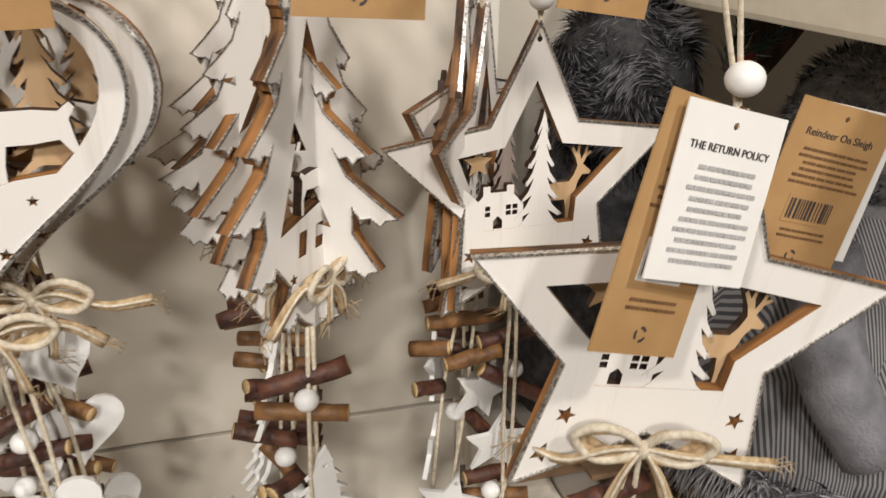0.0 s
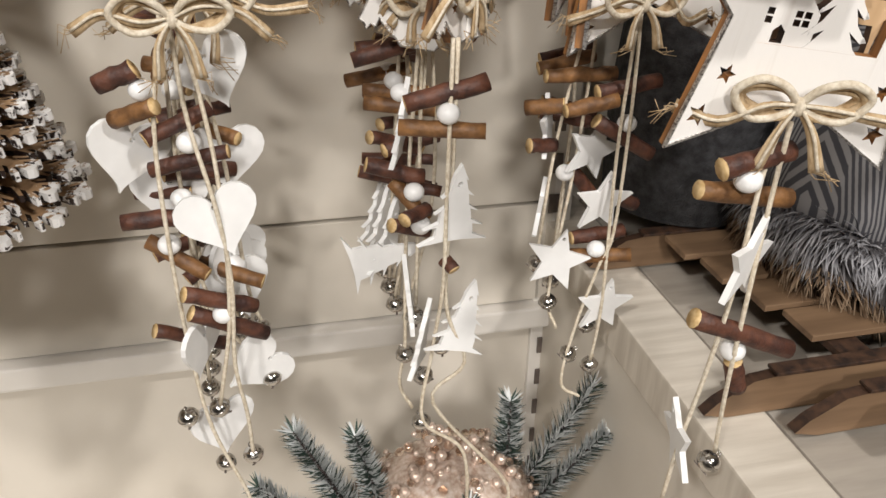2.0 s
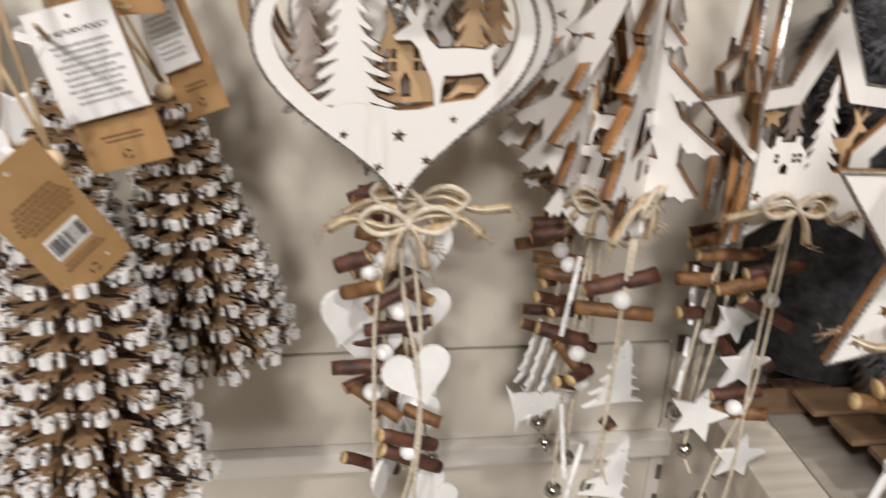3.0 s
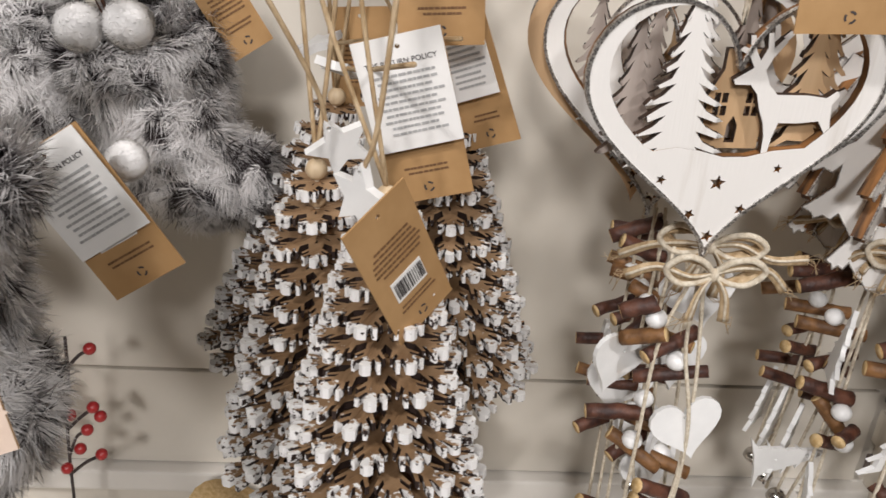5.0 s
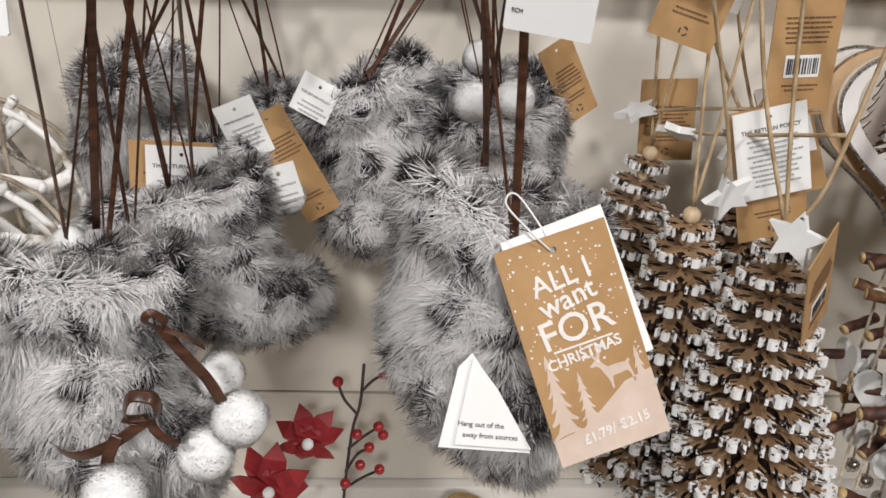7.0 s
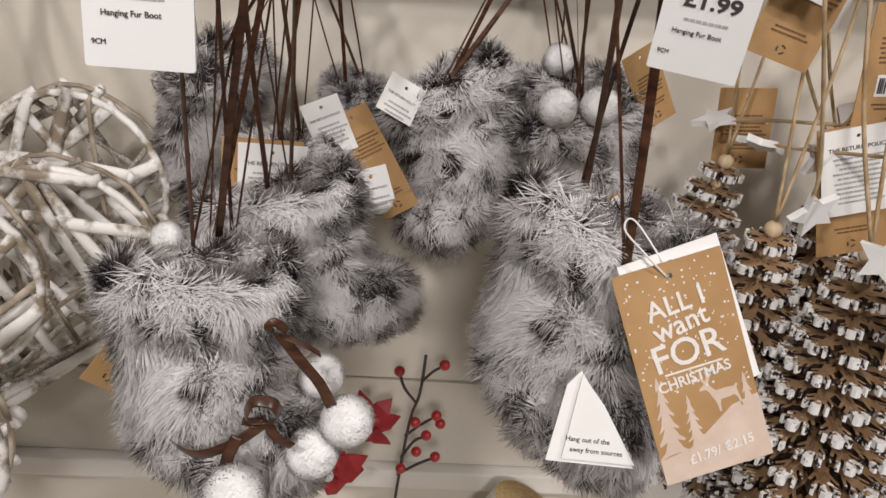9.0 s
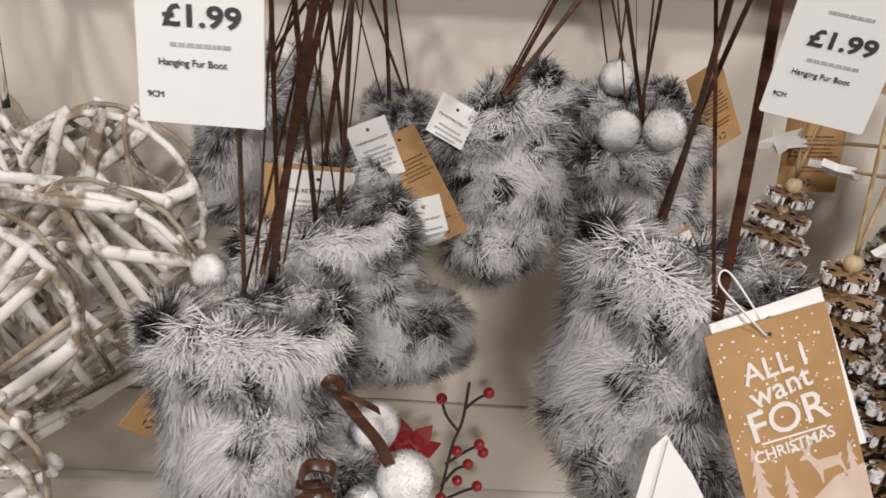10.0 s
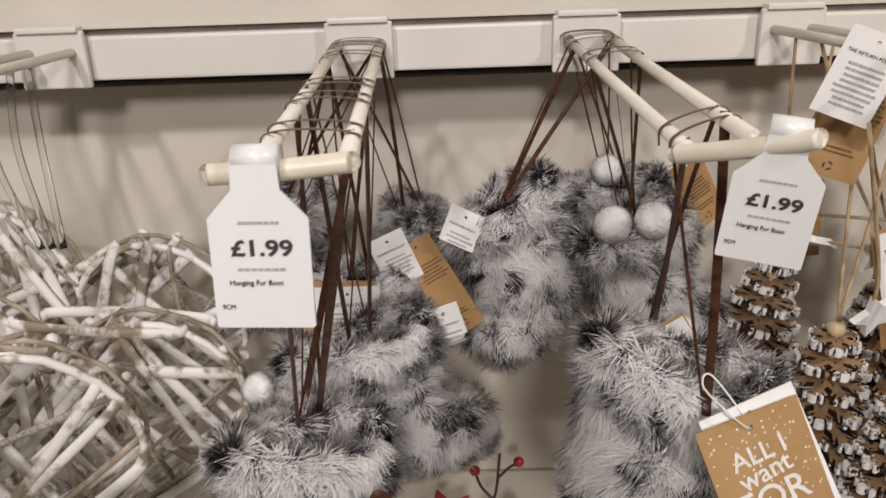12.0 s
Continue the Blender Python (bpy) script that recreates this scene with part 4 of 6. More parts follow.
# ---- wooden trees ----
TWT = [(0.0010, 1.2410, 0.250, 0.0330, 1.2490), (-0.0010, 1.2310, 0.250, 0.0320, 1.2300), (0.0020, 1.1870, 0.265, 0.0140, 1.1870), (0.017, 1.172, 0.247, 0.020, 1.170)]
TWT2 = [(-0.0110, 1.2050, 0.280, 0.0140, 1.1980), (0.0010, 1.1950, 0.280, 0.0150, 1.1780), (-0.0020, 1.1800, 0.275, 0.0160, 1.1710), (0.0060, 1.2090, 0.290, 0.0150, 1.2070)]
TREES = ((0.024, 0.262, 1.262, 50, 0), (0.012, 0.276, 1.256, -34, 2), (0.020, 0.300, 1.256, 44, -2), (0.012, 0.318, 1.258, -20, 0), (0.016, 0.334, 1.258, 35, 1))
for k, (x, y, z, yaw, ln) in enumerate(TREES):
    tr = thing("tree_ornament", (x, y, z), "whitewashed wooden fir ornament with burnt brown edges" + (" and twig garland" if k < 2 else ""), "ornament", group="hanging trees")
    tree_panel(tr, pose(0, 0, 0, 0, ln, yaw), 0.100 if k == 0 else 0.104, 0.134)
    hang_cord(tr, HOOKS["e"] - x, 0.0, 1.4395 - z, (0, 0, 0.130))
    bow(tr, (0.002, -0.004, 0.018), 0.75, 30 + k, yaw)
    if k == 0:
        garland(tr, (x, y, z), "tree", TWT, [(0.0170, 0.246, 1.2380), (0.0110, 0.270, 1.1790)], [(0.0210, 0.247, 1.1980, 4, 12), (0.0270, 0.252, 1.1390, 18, 8), (0.0120, 0.270, 1.1200, 12, 65)],
                [(0.0190, 0.262, 1.1190), (0.0110, 0.265, 1.1000), (0.0090, 0.260, 1.0760)],
                [[(0.019, 0.249, 1.266), (0.0175, 0.246, 1.23), (0.0165, 0.245, 1.20), (0.016, 0.247, 1.16), (0.013, 0.255, 1.12), (0.009, 0.256, 1.08), (0.030, 0.256, 1.055), (0.033, 0.256, 1.00)],
                 [(0.021, 0.249, 1.266), (0.0195, 0.248, 1.21), (0.018, 0.249, 1.15), (0.028, 0.252, 1.115), (0.014, 0.256, 1.09), (0.052, 0.256, 1.033), (0.055, 0.256, 1.01)]], 0.0325)
    elif k == 1:
        garland(tr, (x, y, z), "tree", TWT2, [(0.0090, 0.275, 1.1930)], [(-0.0030, 0.290, 1.1540, 78, 5), (0.0070, 0.280, 1.1400, 0, 80), (0.006, 0.285, 1.222, 5, 70)],
                [(0.0100, 0.280, 1.1250), (0.0050, 0.280, 1.1030)],
                [[(0.014, 0.285, 1.262), (0.008, 0.282, 1.2), (0.006, 0.283, 1.14), (0.005, 0.280, 1.108), (0.002, 0.280, 1.085), (0.008, 0.278, 1.07)], [(0.015, 0.286, 1.262), (0.013, 0.284, 1.19), (0.011, 0.282, 1.13)]], 0.0325)
    else:
        rr = random.Random(70 + k)
        garland(tr, (x, y, z), "tree", [(-0.004 + rr.uniform(-.01, .008), 1.245 - 0.02 * i, y, 0.022 + rr.uniform(-.01, .01), 1.245 - 0.02 * i + rr.uniform(-.01, .01)) for i in range(4)],
                [(0.008, y, 1.23)], [(0.002, y, 1.16, 10, 50)], [(0.004, y, 1.12)], [[(x, y, 1.262), (x - 0.004, y, 1.2), (0.004, y, 1.125)], [(x + 0.002, y, 1.262), (x + 0.003, y, 1.18), (0.008, y, 1.11)]], 0.0325)

# ---- wooden stars ----
TWS = [(0.0940, 1.2300, 0.285, 0.1250, 1.2330), (0.0780, 1.2240, 0.280, 0.1030, 1.2270), (0.0960, 1.2160, 0.285, 0.1250, 1.1980), (0.0910, 1.1540, 0.290, 0.1190, 1.1550), (0.0900, 1.1440, 0.285, 0.1200, 1.1460)]
TWS2 = [(0.0690, 1.2010, 0.300, 0.0830, 1.1990), (0.0750, 1.2340, 0.300, 0.1100, 1.2330), (0.0910, 1.1880, 0.300, 0.1080, 1.1670), (0.1110, 1.1730, 0.300, 0.1290, 1.1640), (0.070, 1.216, 0.305, 0.086, 1.219)]
sb = (0.112, 0.280, 1.301)
star = thing("star_ornament", sb, "whitewashed wooden star ornament with village cutout and twig garland", "ornament", group="hanging stars")
star_panel(star, pose(0, 0, 0, 0, 0, 4))
bow(star, (-0.008, -0.008, -0.030), 0.9, 51)
hang_cord(star, HOOKS["f"] - sb[0], 0.0, 0.1385, (0.0, -0.002, 0.0585))
garland(star, sb, "star", TWS, [(0.1110, 0.285, 1.2140), (0.1020, 0.283, 1.1500)], [(0.1050, 0.288, 1.1730, 8, 10), (0.0820, 0.283, 1.1460, 14, -12), (0.1100, 0.283, 1.1160, 8, 6)],
        [(0.0940, 0.285, 1.0860), (0.1070, 0.285, 1.0770), (0.1050, 0.290, 1.1000)],
        [[(0.1055, 0.274, 1.270), (0.110, 0.280, 1.22), (0.1095, 0.281, 1.16), (0.104, 0.282, 1.14), (0.095, 0.282, 1.105), (0.0905, 0.282, 1.07), (0.101, 0.28, 1.060)],
         [(0.1045, 0.274, 1.270), (0.106, 0.281, 1.20), (0.108, 0.281, 1.12), (0.107, 0.284, 1.08)]], 0.0300)
sb2 = (0.098, 0.303, 1.305)
star2 = thing("star_ornament", sb2, "whitewashed wooden star ornament turned edge on behind another", "ornament", group="hanging stars")
star_panel(star2, pose(0, 0, 0, 0, 0, 58))
hang_cord(star2, HOOKS["f"] - sb2[0], 0.0, 0.134, (0, 0, 0.0585))
garland(star2, sb2, "star", TWS2, [(0.0890, 0.300, 1.1850)], [(0.1000, 0.295, 1.1980, 20, 15), (0.0820, 0.310, 1.2050, 10, 60), (0.078, 0.302, 1.165, 30, 70)],
        [(0.0780, 0.300, 1.1350), (0.0840, 0.295, 1.1140)], [[(0.095, 0.303, 1.26), (0.084, 0.302, 1.2), (0.078, 0.300, 1.14)], [(0.100, 0.303, 1.26), (0.093, 0.298, 1.19), (0.084, 0.295, 1.12), (0.088, 0.29, 1.10)]], 0.0300)
for k, (x, y, yaw) in enumerate(((0.094, 0.318, 66), (0.100, 0.333, 52))):
    s3 = thing("star_ornament", (x, y, 1.307), "whitewashed wooden star ornament at the back of the hook", "ornament", group="hanging stars")
    star_panel(s3, pose(0, 0, 0, 0, 4 * k, yaw))
    hang_cord(s3, HOOKS["f"] - x, 0.0, 0.132, (0, 0, 0.0585))
    strand(s3, [(0, 0, -0.05), (0.004, 0, -0.10), (0.0, 0, -0.19)])
    twig(s3, (-0.016, 0, -0.075), (0.012, 0, -0.070), 0.0033, k)
    twig(s3, (-0.012, 0.004, -0.098), (0.016, -0.002, -0.104), 0.0033, k + 4)
    bell(s3, (0, 0, -0.195), 0.0048, k)

# nearest star of the hook
gb = (0.111, 0.167, 1.295)
near = thing("star_ornament", gb, "whitewashed wooden star ornament with reindeer cutout hanging tilted in front", "ornament", group="hanging stars")
gm = pose(0, 0, 0, 3, 8, -6)
star_panel(near, gm)
bow(near, (-0.008, -0.004, -0.031), 1.0, 61, -20)
hang_cord(near, HOOKS["f"] + 0.004 - gb[0], 0.0, 0.1385, (0.0080, -0.003, 0.0565))
garland(near, gb, "star", [(0.0830, 1.2440, 0.165, 0.1080, 1.2470), (0.0800, 1.2350, 0.170, 0.1150, 1.2280), (0.0850, 1.1880, 0.165, 0.1250, 1.1700), (0.1070, 1.1640, 0.170, 0.1120, 1.1500)],
        [(0.0940, 0.165, 1.2390), (0.1040, 0.167, 1.1710)], [(0.0990, 0.163, 1.2100, 12, 35), (0.0910, 0.170, 1.1290, 20, 75)], [(0.1070, 0.170, 1.1140)],
        [[(0.100, 0.163, 1.258), (0.098, 0.164, 1.24), (0.096, 0.163, 1.20), (0.094, 0.166, 1.16), (0.091, 0.168, 1.13), (0.088, 0.168, 1.10)],
         [(0.103, 0.163, 1.258), (0.103, 0.164, 1.23), (0.102, 0.163, 1.18), (0.1045, 0.166, 1.15), (0.108, 0.169, 1.12)]], 0.0300)

policy_card((0.1090, 0.1500, 1.3610), (-6, 15, 8), 0.0300, 0.0405)
kraft_card((0.1050, 0.1535, 1.3620), (-3, 19, 14), 0.0290, 0.0610, 3)
ros = kraft_card((0.183, 0.198, 1.3470), (0, 15, 0), 0.0370, 0.0545, 12, "Reindeer On Sleigh", label="brown kraft tag printed Reindeer On Sleigh with barcode")
policy_card((0.190, 0.2015, 1.3455), (0, 13, 0), 0.034, 0.050)
kraft_card((0.104, 0.200, 1.4215), (0, 8, 0), 0.026, 0.046, 21)
kraft_card((-0.060, 0.228, 1.4215), (0, -2, 0), 0.034, 0.050, 22)
kraft_card((0.036, 0.205, 1.4215), (0, 3, 0), 0.034, 0.046, 23, label="pale printed kraft card swing tag on the tree hook")


# ---- snowflake trees ----
def snowflake(r, arms):
    """A disc cut as a snowflake: arms with three-fingered tips, dark slots between."""
    loop = []
    for a in range(arms):
        c = 2 * math.pi * a / arms
        half = math.pi / arms
        side = [(1.0, 0.42), (0.66, 0.55), (0.56, 0.60), (0.74, 0.70), (0.88, 0.80), (0.74, 0.83), (0.46, 0.70), (0.40, 0.77), (0.66, 0.90), (0.66, 0.99), (0.50, 1.00), (0.30, 0.84), (0.20, 0.86), (0.25, 1.03), (0.07, 1.07)]
        for f, q in [(-g, q) for g, q in side] + side[:0:-1]:
            t = c + f * half
            loop.append((r * q * math.cos(t), r * q * math.sin(t)))
    return loop


def snow_disc(r, arms, thick=0.0033):
    loop = snowflake(r, arms)
    slots = []
    for a in range(arms):
        c = 2 * math.pi * (a + 0.0) / arms
        hole = []
        for f, q in ((-0.04, 0.20), (-0.14, 0.30), (-0.06, 0.40), (0.0, 0.35), (0.06, 0.40), (0.14, 0.30), (0.04, 0.20)):
            hole.append((r * q * math.cos(c + f * math.pi / arms * 1.2), r * q * math.sin(c + f * math.pi / arms * 1.2)))
        slots.append(hole)
    loops = [loop if area2(loop) > 0 else loop[::-1]] + [h if area2(h) < 0 else h[::-1] for h in slots]
    flat = [q for l in loops for q in l]
    tris = tessellate_polygon([[Vector((x, y, 0)) for x, y in l] for l in loops])
    n = len(flat)
    swell = lambda x, y: thick / 2 * (1.25 if math.hypot(x, y) > 0.95 * r else 1.0)
    verts = [(x, y, swell(x, y)) for x, y in flat] + [(x, y, -swell(x, y)) for x, y in flat]
    faces, idx = [], []
    for a, b, c in tris:
        if (flat[b][0] - flat[a][0]) * (flat[c][1] - flat[a][1]) - (flat[b][1] - flat[a][1]) * (flat[c][0] - flat[a][0]) < 0:
            a, b, c = a, c, b
        faces += [(a, b, c), (n + a, n + c, n + b)]
        idx += [0, 0]
    o = 0
    for l in loops:
        for k in range(len(l)):
            a, b = o + k, o + (k + 1) % len(l)
            faces.append((a, n + a, n + b, b))
            idx.append(1)
        o += len(l)
    uvs = [(x / r, y / r) for x, y in flat] * 2
    return mesh_of("snowflake_disc", verts, faces, [DISC, DISCSIDE], idx, uvs=uvs)


RADII = [0.0115 + 0.0320 * (k / 11) ** 0.87 for k in range(12)]
DISCS = [snow_disc(r, 6 if k < 2 else (8 if k < 4 else (10 if k < 7 else 12))) for k, r in enumerate(RADII)]


def snow_tree(apex, turn, label, count=12):
    t = thing("snowflake_tree", apex, label, "ornament", group="snowflake trees", turn=turn)
    rng = random.Random(int(apex[1] * 9999))
    put("natural_bead", ball(0.0042, BEADN, 16), t, Matrix.Translation((0, 0, 0.000)))
    for k in range(count):
        z = -0.0064 - 0.0114 * k
        put("snowflake_disc", DISCS[k], t, pose(0, 0, z, rng.uniform(-2, 2), rng.uniform(-2, 2), rng.uniform(0, 60)))
        if k < count - 1:
            put("natural_bead", ball(0.0036, BEADN, 12), t, Matrix.Translation((0, 0, z - 0.0057)))
    put("core_cord", sweep([(0, 0, 0), (0, 0, -0.0114 * count)], 0.0012, TWINE, 6), t)
    x, y, z = apex
    h = 1.4385 - z
    inv = pose(0, 0, 0, *turn).inverted()
    for s in (-1, 1):
        put("jute_loop", sweep([inv @ p for p in glide([Vector((HOOKS["c"] - x + s * 0.010, 0, h)), Vector(((HOOKS["c"] - x) * 0.6 + s * 0.006, 0, h * 0.5)), Vector((0, 0, 0.003))], 6)], 0.0009, JUTE, 6), t)
    return t


def white_star(parent_place, turn, s=0.0145):
    t = thing("wooden_star_charm", parent_place, "small white painted wooden star on a jute loop", "star charm", group="white star charms", turn=turn)
    put("star_board", plate([star_loop(s, 0.48), ring_hole(0.0009, 0, s * 0.72)], 0.0035, [WHITEPAINT] * 3), t)
    put("jute_loop", sweep(glide([(-0.0004, 0, s * 0.72), (0.004, 0, s * 2.5), (0.006, 0.0, 1.438 - parent_place[2])], 6), 0.0009, JUTE, 6), t)
    return t


snow_tree((-0.231, 0.255, 1.310), (3, 0, 10), "layered wooden snowflake tree with white tipped discs and beads")
snow_tree((-0.203, 0.222, 1.3125), (-2, 2, 40), "layered wooden snowflake tree with white tipped discs, hanging in front")
snow_tree((-0.231, 0.326, 1.320), (0, 11, 0), "layered wooden snowflake tree with white tipped discs, hanging at the back")
snow_tree((-0.180, 0.298, 1.319), (8, -2, 0), "layered wooden snowflake tree with white tipped discs, partly hidden")
white_star((-0.210, 0.200, 1.3205), (0, 8, -42), 0.0120)
white_star((-0.221, 0.243, 1.3235), (18, -28, 8), 0.0125)
white_star((-0.226, 0.30, 1.338), (75, 20, 10), 0.0125)
white_star((-0.206, 0.275, 1.340), (5, 15, 20), 0.0125)
white_star((-0.240, 0.33, 1.342), (80, -20, 40), 0.0125)
policy_card((-0.203, 0.2580, 1.3600), (0, -15, -2), 0.033, 0.042)
kraft_card((-0.2025, 0.2625, 1.3595), (0, -14, -2), 0.033, 0.064, 31, code=False, label="kraft swing tag behind the return policy card")
kraft_card((-0.2055, 0.187, 1.3225), (4, -30, 44), 0.027, 0.056, 32)
kraft_card((-0.189, 0.268, 1.413), (0, -3, 5), 0.032, 0.058, 33)
kraft_card((-0.180, 0.300, 1.362), (0, -22, -25), 0.024, 0.055, 34, code=False)
policy_card((-0.183, 0.296, 1.364), (0, -22, -25), 0.022, 0.036)
kraft_card((-0.222, 0.338, 1.358), (0, -4, -5), 0.030, 0.045, 36, code=False)
policy_card((-0.243, 0.235, 1.4500), (0, 20, -14), 0.024, 0.036)
policy_card((-0.228, 0.260, 1.4370), (0, 14, -20), 0.026, 0.036)
kraft_card((-0.236, 0.250, 1.4370), (0, 16, -14), 0.028, 0.052, 35, code=False)


# ---- fur ----
def blades(points, normals, combs, lengths, width, seed, material, curl=0.35, locks=None, lift=0.55, stray=0.20):
    """Fur as tapering curved blades rising from points along normals, combed along combs."""
    rng = np.random.default_rng(seed)
    P, N, C = (np.asarray(a, dtype=float) for a in (points, normals, combs))
    n = len(P)
    N0 = N.copy()
    d = N * lift + C + rng.normal(0, stray, (n, 3))
    d /= np.linalg.norm(d, axis=1)[:, None]
    side = np.cross(d, N0 + rng.normal(0, 0.35, (n, 3)))
    side /= np.linalg.norm(side, axis=1)[:, None]
    side *= np.where((np.cross(side, d) * N0).sum(1) < 0, -1.0, 1.0)[:, None]
    L = (np.asarray(lengths) * rng.uniform(0.65, 1.15, n))[:, None]
    w = (width * rng.uniform(0.7, 1.3, n))[:, None]
    bend = C * curl + rng.normal(0, 0.12, (n, 3)) + np.array([0, 0, -0.12])
    mid = P + d * L * 0.55
    tip = P + d * L + bend * L * 0.55
    u = np.full(n, 0.1)
    if locks is not None:
        pull, u = locks
        mid, tip = mid + pull * 0.30, tip + pull
    V = np.stack([P - side * w, P + side * w, mid + side * w * 0.8, mid - side * w * 0.8, tip], 1).reshape(-1, 3)
    b = np.arange(n)[:, None] * 5
    loops = np.concatenate([b + [0, 1, 2, 3], b + [3, 2, 4]], 1).ravel()
    me = bpy.data.meshes.new("fur")
    me.vertices.add(len(V))
    me.vertices.foreach_set("co", V.ravel())
    me.loops.add(len(loops))
    me.loops.foreach_set("vertex_index", loops.astype(np.int32))
    me.polygons.add(2 * n)
    starts = (np.arange(n)[:, None] * 7 + [0, 4]).ravel()
    me.polygons.foreach_set("loop_start", starts.astype(np.int32))
    me.materials.append(material)
    v = np.tile(np.array([0, 0, 0.55, 0.55, 0.55, 0.55, 1.0]), n)
    layer = me.uv_layers.new(name="UVMap")
    layer.data.foreach_set("uv", np.stack([np.repeat(u, 7), v], 1).astype(np.float32).ravel())
    me.update()
    me.validate()
    me.polygons.foreach_set("use_smooth", [True] * len(me.polygons))
    soft = N0 + d * 0.45
    soft /= np.linalg.norm(soft, axis=1)[:, None]
    me.normals_split_custom_set_from_vertices(np.repeat(soft, 5, axis=0).tolist())
    return me


def scatter(me, count, seed):
    """Random places and normals on a mesh, by area."""
    rng = np.random.default_rng(seed)
    me.calc_loop_triangles()
    co = np.array([v.co[:] for v in me.vertices])
    tri = np.array([t.vertices[:] for t in me.loop_triangles])
    a, b, c = co[tri[:, 0]], co[tri[:, 1]], co[tri[:, 2]]
    cr = np.cross(b - a, c - a)
    ar = np.linalg.norm(cr, axis=1)
    pick = rng.choice(len(tri), count, p=ar / ar.sum())
    u, v = rng.random(count), rng.random(count)
    k = u + v > 1
    u[k], v[k] = 1 - u[k], 1 - v[k]
    p = a[pick] + (b - a)[pick] * u[:, None] + (c - a)[pick] * v[:, None]
    return p, cr[pick] / ar[pick][:, None]


def swirl(p, s, seed):
    """A slow field that parts the fur into locks."""
    q = np.asarray(p) * s + seed
    return np.stack([np.sin(q[:, 1] * 1.3 + q[:, 2] * 0.7) + np.sin(q[:, 2] * 2.1), np.sin(q[:, 0] * 1.1 + q[:, 2] * 1.7), np.sin(q[:, 0] * 1.9 - q[:, 1] * 0.8)], 1)


def boot_skin(h=0.062, rx=0.031, ry=0.023, toe=0.040):
    """The boot's body: an oval shaft that turns forward into a round foot. Mouth at the origin, toe towards +x."""
    path = [(0, 0, 0.0), (0, 0, -h * 0.35), (0.001, 0, -h * 0.7), (0.005, 0, -h * 0.98), (0.016, 0, -h * 1.16), (toe * 0.72, 0, -h * 1.22), (toe, 0, -h * 1.23), (toe * 1.2, 0, -h * 1.22)]
    size = [(rx, ry * 0.62), (rx * 0.98, ry * 0.85), (rx * 0.97, ry), (rx * 0.98, ry), (rx * 0.86, ry * 1.02), (rx * 0.72, ry), (rx * 0.58, ry * 0.86), (rx * 0.2, ry * 0.3)]
    dirs = [(0, 0, -1), (0, 0, -1), (0.05, 0, -1), (0.35, 0, -1), (0.8, 0, -0.7), (1, 0, -0.15), (1, 0, 0), (1, 0, 0)]
    S = 18
    verts, faces = [], []
    for (p, (a, b), d) in zip(path, size, dirs):
        d = Vector(d).normalized()
        n2 = Vector((0, 1, 0))
        n1 = n2.cross(d)
        for k in range(S):
            t = 2 * math.pi * k / S
            verts.append(Vector(p) + n1 * a * math.cos(t) + n2 * b * math.sin(t))
    for i in range(len(path) - 1):
        for k in range(S):
            a, b = i * S + k, i * S + (k + 1) % S
            faces.append((a, b, b + S, a + S))
    faces.append(tuple((len(path) - 1) * S + k for k in range(S)))
    bm = bmesh.new()
    for v in verts:
        bm.verts.new(v)
    bm.verts.ensure_lookup_table()
    for f in faces:
        bm.faces.new([bm.verts[i] for i in f])
    bmesh.ops.recalc_face_normals(bm, faces=bm.faces[:])
    return bm_mesh(bm, FURSKIN, True)


def boot_cuff(rx=0.0315, ry=0.0175):
    S = 12
    verts, faces = [], []
    n = 28
    for i in range(n):
        t = 2 * math.pi * i / n
        c = Vector((rx * math.cos(t), ry * math.sin(t), 0.003 * math.sin(2 * t + 0.6)))
        out = Vector((math.cos(t), math.sin(t), 0))
        for k in range(S):
            q = 2 * math.pi * k / S
            verts.append(c + out * 0.0050 * math.cos(q) + Vector((0, 0, 0.0105 * math.sin(q) - 0.006)))
    for i in range(n):
        for k in range(S):
            faces.append((i * S + k, ((i + 1) % n) * S + k, ((i + 1) % n) * S + (k + 1) % S, i * S + (k + 1) % S))
    bm = bmesh.new()
    for v in verts:
        bm.verts.new(v)
    bm.verts.ensure_lookup_table()
    for f in faces:
        bm.faces.new([bm.verts[i] for i in f])
    bmesh.ops.recalc_face_normals(bm, faces=bm.faces[:])
    return bm_mesh(bm, FURSKIN, True)


SKIN, CUFF = boot_skin(), boot_cuff()


